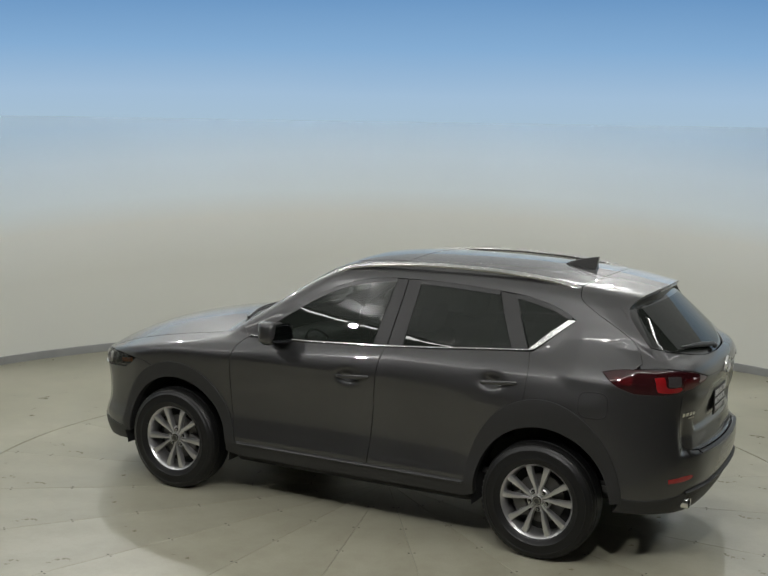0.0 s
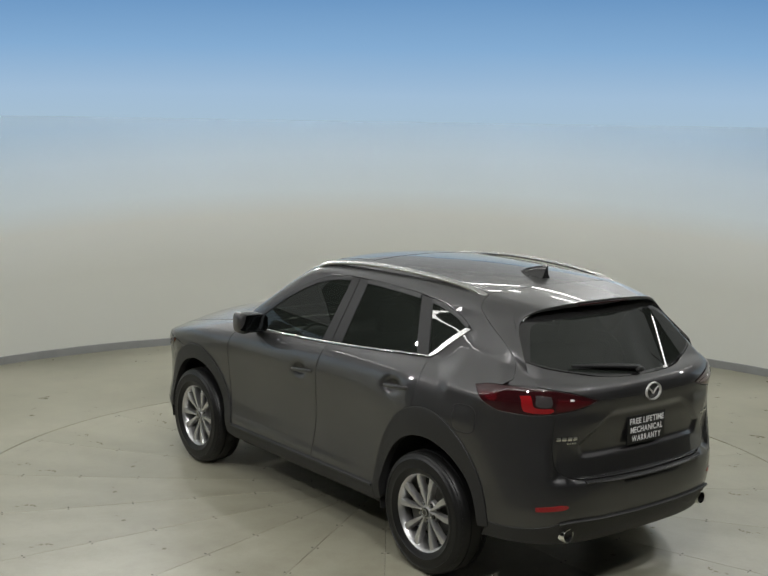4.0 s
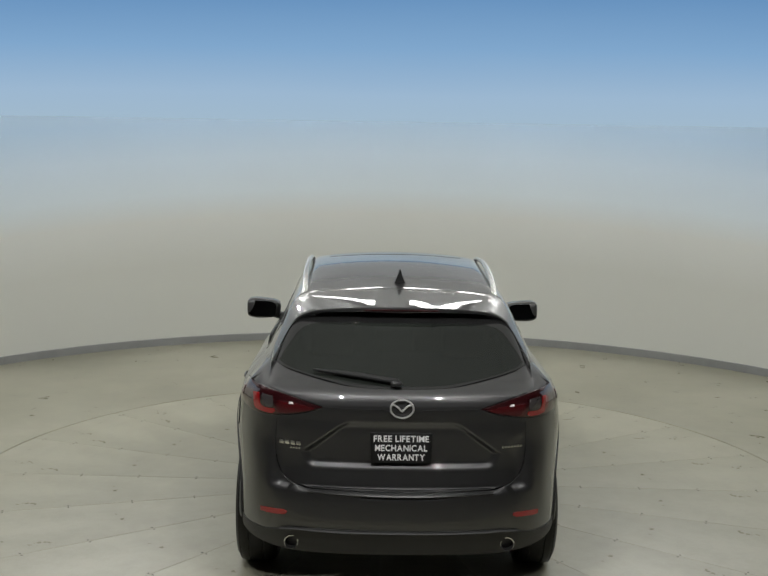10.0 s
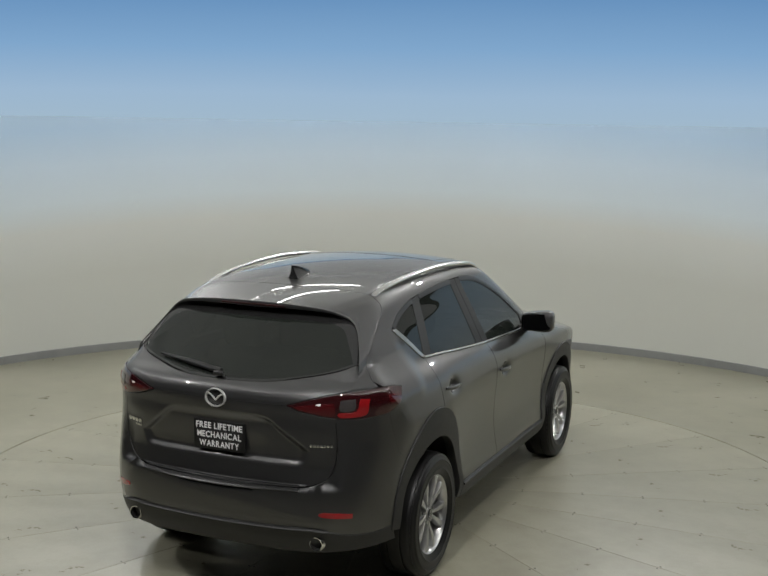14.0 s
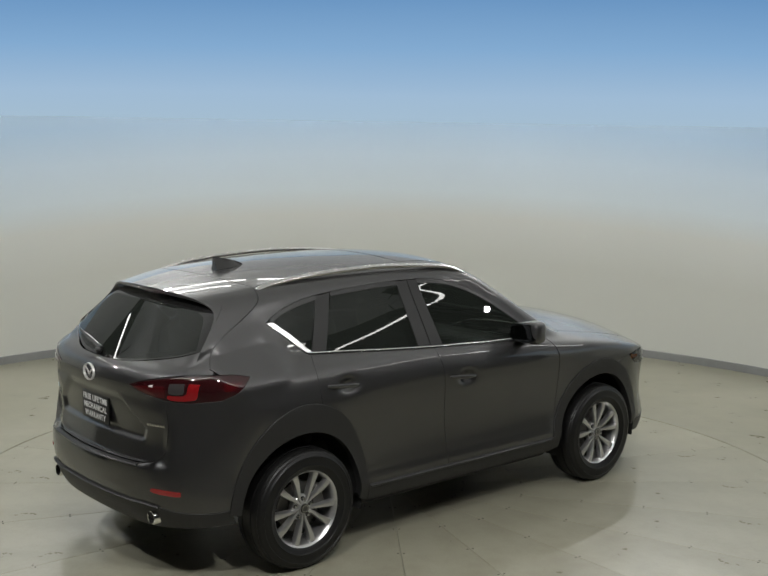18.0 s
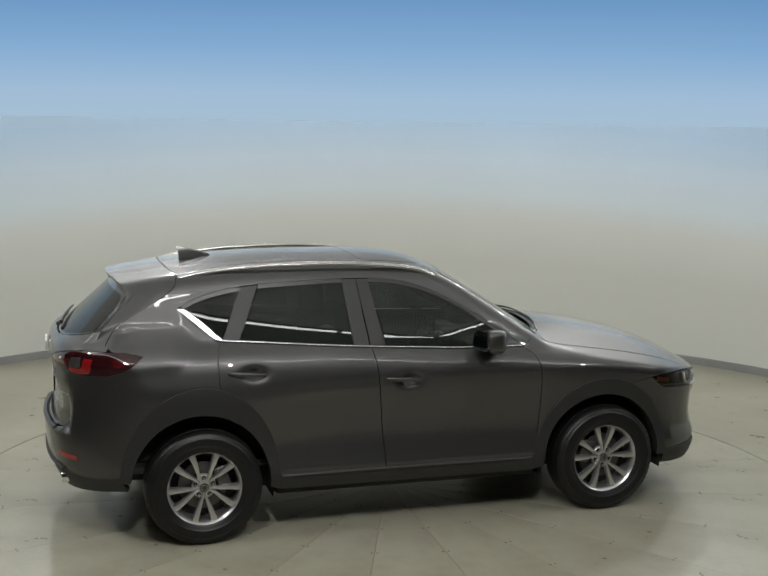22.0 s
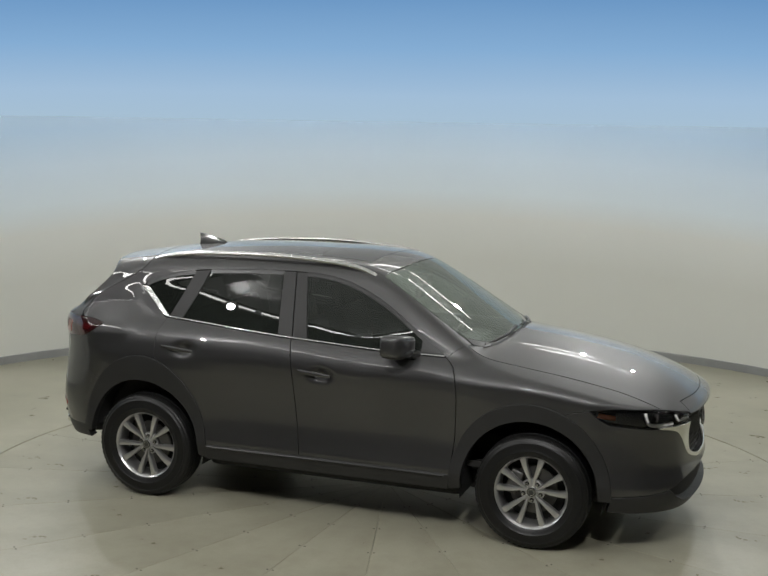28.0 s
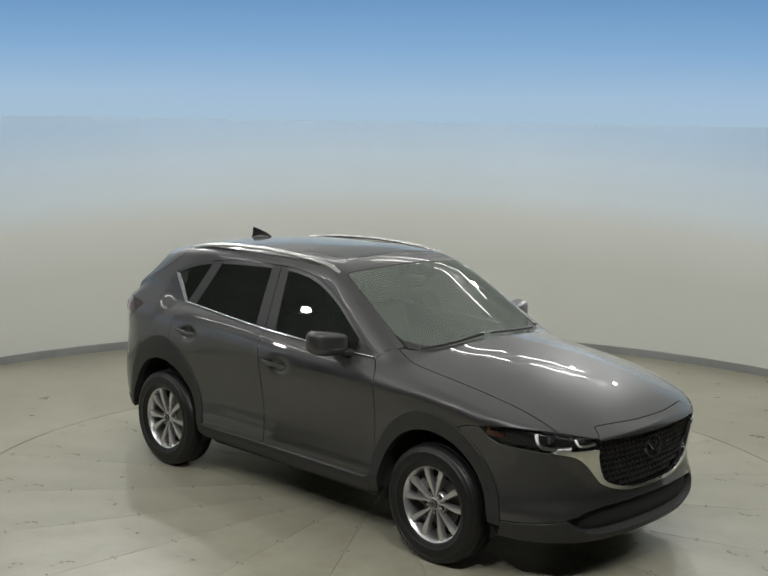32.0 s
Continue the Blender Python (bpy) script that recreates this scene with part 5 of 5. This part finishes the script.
lathe(bm, [(0.0065, 0.0), (0.0058, 0.0010), (0.003, 0.0011), (0.0025, 0.0005), (0, 0.0005)], 10)
bolt = bpy.data.meshes.new("bolt")
bm.to_mesh(bolt)
bm.free()
bolt.materials.append(plain("dark_bolt_steel", (0.08, 0.075, 0.065), 0.6, 0.4))
for k in range(SEGMENTS):
    a = SEAM0 + 2 * math.pi * k / SEGMENTS
    for r in (0.55, 0.97, 1.39, 1.81, 2.23, 2.65, 2.94):
        for side in (-1, 1):
            o = new("bolt", bolt)
            o.parent = turntable
            d = side * 0.018 / r
            o.matrix_local = pose(r * math.cos(a + d), r * math.sin(a + d), 0.0)

bm = bmesh.new()
lathe(bm, [(3.046, -0.10), (3.046, -0.004), (3.050, 0.0), (70.0, 0.0), (70.0, -0.10)], 160, closed=True)
bmesh.ops.recalc_face_normals(bm, faces=bm.faces)
tagged(part("floor", bm, FLOOR), "sealed grey-beige concrete studio floor round the turntable", "floor", kind="structure")
bm = bmesh.new()
add_box(bm, -39.8, 39.8, -12.5, -3.12, -0.02, 0.004, 0.002)
tagged(part("hall_floor", bm, HALL_FLOOR, smooth=False), "dark grey hall floor before the open side of the booth", "floor", kind="structure")
WALL_R, WALL_C, WALL_H = 5.37, (-0.025, 0.22), 2.58


def arc_wall(name, r, t, z0, z1, a0, a1, mat, label, category, bev=0.004):
    bm = bmesh.new()
    n = 160
    rows = []
    for i in range(n + 1):
        a = radians(a0 + (a1 - a0) * i / n)
        c, s = math.cos(a), math.sin(a)
        rows.append([bm.verts.new((WALL_C[0] + q * c, WALL_C[1] + q * s, z)) for q, z in ((r, z0), (r, z1 - bev), (r + bev, z1), (r + t, z1), (r + t, z0))])
    for a, b in zip(rows, rows[1:]):
        for j in range(5):
            bm.faces.new((a[j], a[(j + 1) % 5], b[(j + 1) % 5], b[j]))
    bm.faces.new(rows[0])
    bm.faces.new(rows[-1][::-1])
    bmesh.ops.recalc_face_normals(bm, faces=bm.faces)
    return tagged(part(name, bm, mat), label, category, kind="structure")


arc_wall("wall_round", WALL_R, 0.12, 0.0, WALL_H, -6, 186, WALL, "curved white studio wall with sky haze put into its upper colour", "wall", 0.0004)
arc_wall("baseboard", WALL_R - 0.014, 0.013, 0.0, 0.085, -6, 186, BASEBOARD, "grey rubber baseboard along the curved wall", "baseboard", 0.006)
# the dark hall round the booth, and the far blue backdrop beyond the wall
for name, b in (("wall_west", (-40, -39.8, -20, 62, 0, 14)), ("wall_east", (39.8, 40, -20, 62, 0, 14)), ("wall_south", (-39.8, 39.8, -12.7, -12.5, 0, 14)), ("wall_north", (-39.8, 39.8, 61.8, 62, 0, 14)), ("ceiling", (-40, 40, -20, 62, 14, 14.2))):
    bm = bmesh.new()
    add_box(bm, *b)
    tagged(part(name, bm, HALL_WALL if name == "wall_south" else DARKROOM, smooth=False), ("dim" if name == "wall_south" else "dark") + " plain hall " + ("ceiling" if name == "ceiling" else "wall") + " round the booth", name.split("_")[0], kind="structure")
bm = bmesh.new()
add_box(bm, -26, 26, 55, 55.1, 0.0, 9.9)
tagged(part("backdrop", bm, SKY, smooth=False), "far plain blue sky backdrop behind the booth", "backdrop", kind="structure")

# luminous canopy: a round ceiling cut straight on the open side, with tubes under it and spots at its edge
CAN_Z, CAN_R, CUT_Y = 4.20, 5.35, -4.10
canopy = tagged(new("light_canopy"), "wide luminous white ceiling canopy over the turntable", "ceiling light")


def canopy_sheet(z0, z1, grow=0.0):
    bm = bmesh.new()
    a0 = math.asin((CUT_Y - 0.22) / CAN_R)
    arc = [a0 + (math.pi - 2 * a0) * i / 90 for i in range(91)]
    rim = [((CAN_R + grow) * math.cos(a), 0.22 + (CAN_R + grow) * math.sin(a) - (grow if i in (0, 90) else 0)) for i, a in enumerate(arc)]
    lo = [bm.verts.new((x, y, z0)) for x, y in rim]
    hi = [bm.verts.new((x, y, z1)) for x, y in rim]
    bm.faces.new(lo[::-1])
    bm.faces.new(hi)
    for i in range(91):
        j = (i + 1) % 91
        bm.faces.new((lo[i], lo[j], hi[j], hi[i]))
    return bm


part("diffuser", canopy_sheet(CAN_Z, CAN_Z + 0.02), CANOPY, canopy, "white translucent diffuser", smooth=False)
part("top_cover", canopy_sheet(CAN_Z + 0.021, CAN_Z + 0.12, 0.03), LAMP_BODY, canopy, "black top cover", smooth=False)
# added unseen glow: the canopy runs on, raked, over and behind the round wall, for reflections
bm = bmesh.new()
rows = [[bm.verts.new((sx * w, y, z)) for sx in (-1, 1)] for y, z, w in ((2.5, CAN_Z + 0.013, 9.0), (6.0, CAN_Z + 0.013, 11.0), (54.9, 10.0, 27.0))]
for a, b in zip(rows, rows[1:]):
    bm.faces.new((a[0], b[0], b[1], a[1]))
for f in bm.faces:
    if f.normal.z > 0:
        f.normal_flip()
part("reflection_fill", bm, CANOPY, canopy, "unseen raked white glowing sheet added for the car's reflections", smooth=False)
for x, y in ((-3, -3), (3, -3), (-3, 3.5), (3, 3.5)):
    bm = bmesh.new()
    add_box(bm, x - 0.02, x + 0.02, y - 0.02, y + 0.02, CAN_Z + 0.12, 14.0)
    part("hanger", bm, LAMP_BODY, canopy, "black hanger rod")


def tube_light(x, y, turn, length, wide=0.05, z=CAN_Z - 0.037):
    ob = tagged(new("tube_light"), "slim white tube light under the canopy", "tube light", "tube lights under the canopy")
    bm = bmesh.new()
    add_box(bm, -0.035, 0.035, -length / 2, length / 2, 0.0, 0.036, 0.006)
    part("housing", bm, LAMP_BODY, ob, "black tube housing")
    bm = bmesh.new()
    sweep(bm, [Vector((0, -length / 2 + 0.02, -0.012)), Vector((0, length / 2 - 0.02, -0.012))], Vector((0, 0, 1)), wide, 0.026, None, 10)
    part("tube", bm, TUBE, ob, "glowing white tube")
    ob.matrix_basis = pose(x, y, z, 0, 0, turn)
    return ob


for x in (-2.6, -1.3, 0.0, 1.3, 2.6):
    tube_light(x, CUT_Y + 0.06, 90, 1.26, 0.045)
for x in (-2.4, -0.85, 0.85, 2.4):
    tube_light(x, 3.4, 90, 1.2)
    tube_light(x, 4.3, 90, 1.4)
for sx in (-1, 1):
    for k in (0.25, 0.75):
        tube_light(sx * (3.24 + 1.62 * k), -4.0 + 1.95 * k, -sx * 39.7, 1.22, 0.04)
    for y in (-1.35, -0.05, 1.25):
        side = tube_light(sx * 4.98, y, 0, 1.27, 0.034, 3.88)
        for yy in (-0.5, 0.5):
            bm = bmesh.new()
            add_box(bm, -0.008, 0.008, yy - 0.008, yy + 0.008, 0.035, CAN_Z - 3.88)
            part("drop_rod", bm, LAMP_BODY, side, "black drop rod")

SPOTS = [(2.75, 4.25), (3.75, 3.75), (-2.75, 4.25), (-3.75, 3.75), (0.85, -4.6), (-0.85, -4.6), (4.2, -2.7), (-4.2, -2.7), (5.65, 0.1), (-5.65, 0.1)]
for x, y in SPOTS:
    spot = tagged(new("spot_lamp"), "black studio spot lamp aimed at the turntable", "spot lamp", "spot lamps round the booth")
    at = Vector((x, y, 3.6 if abs(x) > 5 else 4.03))
    m = look(at, (0, 0, 0.6))
    bm = bmesh.new()
    lathe(bm, [(0.0, 0.16), (0.06, 0.16), (0.085, 0.10), (0.095, -0.03), (0.088, -0.03), (0.086, 0.015)], 28, m)
    part("housing", bm, LAMP_BODY, spot, "black can housing")
    bm = bmesh.new()
    add_box(bm, x - 0.012, x + 0.012, y - 0.012, y + 0.012, at.z + 0.05, 4.2 if abs(x) < 5 and y > CUT_Y and math.hypot(x, y - 0.22) < 5.3 else 14.0)
    part("drop_rod", bm, LAMP_BODY, spot, "black drop rod")
    data = bpy.data.lights.new("spot_light", "AREA")
    data.shape, data.size, data.energy, data.color = "DISK", 0.10, 34.0 if abs(x) < 1 else 22.0 if y > 1 else (46.0 if x < 0 else 20.0) if y < -1 else (24.0 if x < 0 else 14.0), (1.0, 0.995, 0.98)
    data.spread = radians(180 if 1 > y > -3 else 125)
    lamp = new("spot_light", data)
    lamp.matrix_world = m
CAR_AT = (-0.099, -0.022)


def motions():
    turns, drive = [], []
    for t in range(33):
        h = 152.6 - 6.147 * t
        m = pose(0, 0, 0, 0, 0, h)
        turns.append((t, m))
        drive.append((t, m @ pose(*CAR_AT, 0)))
    walk(turntable, turns)
    walk(car, drive)


motions()
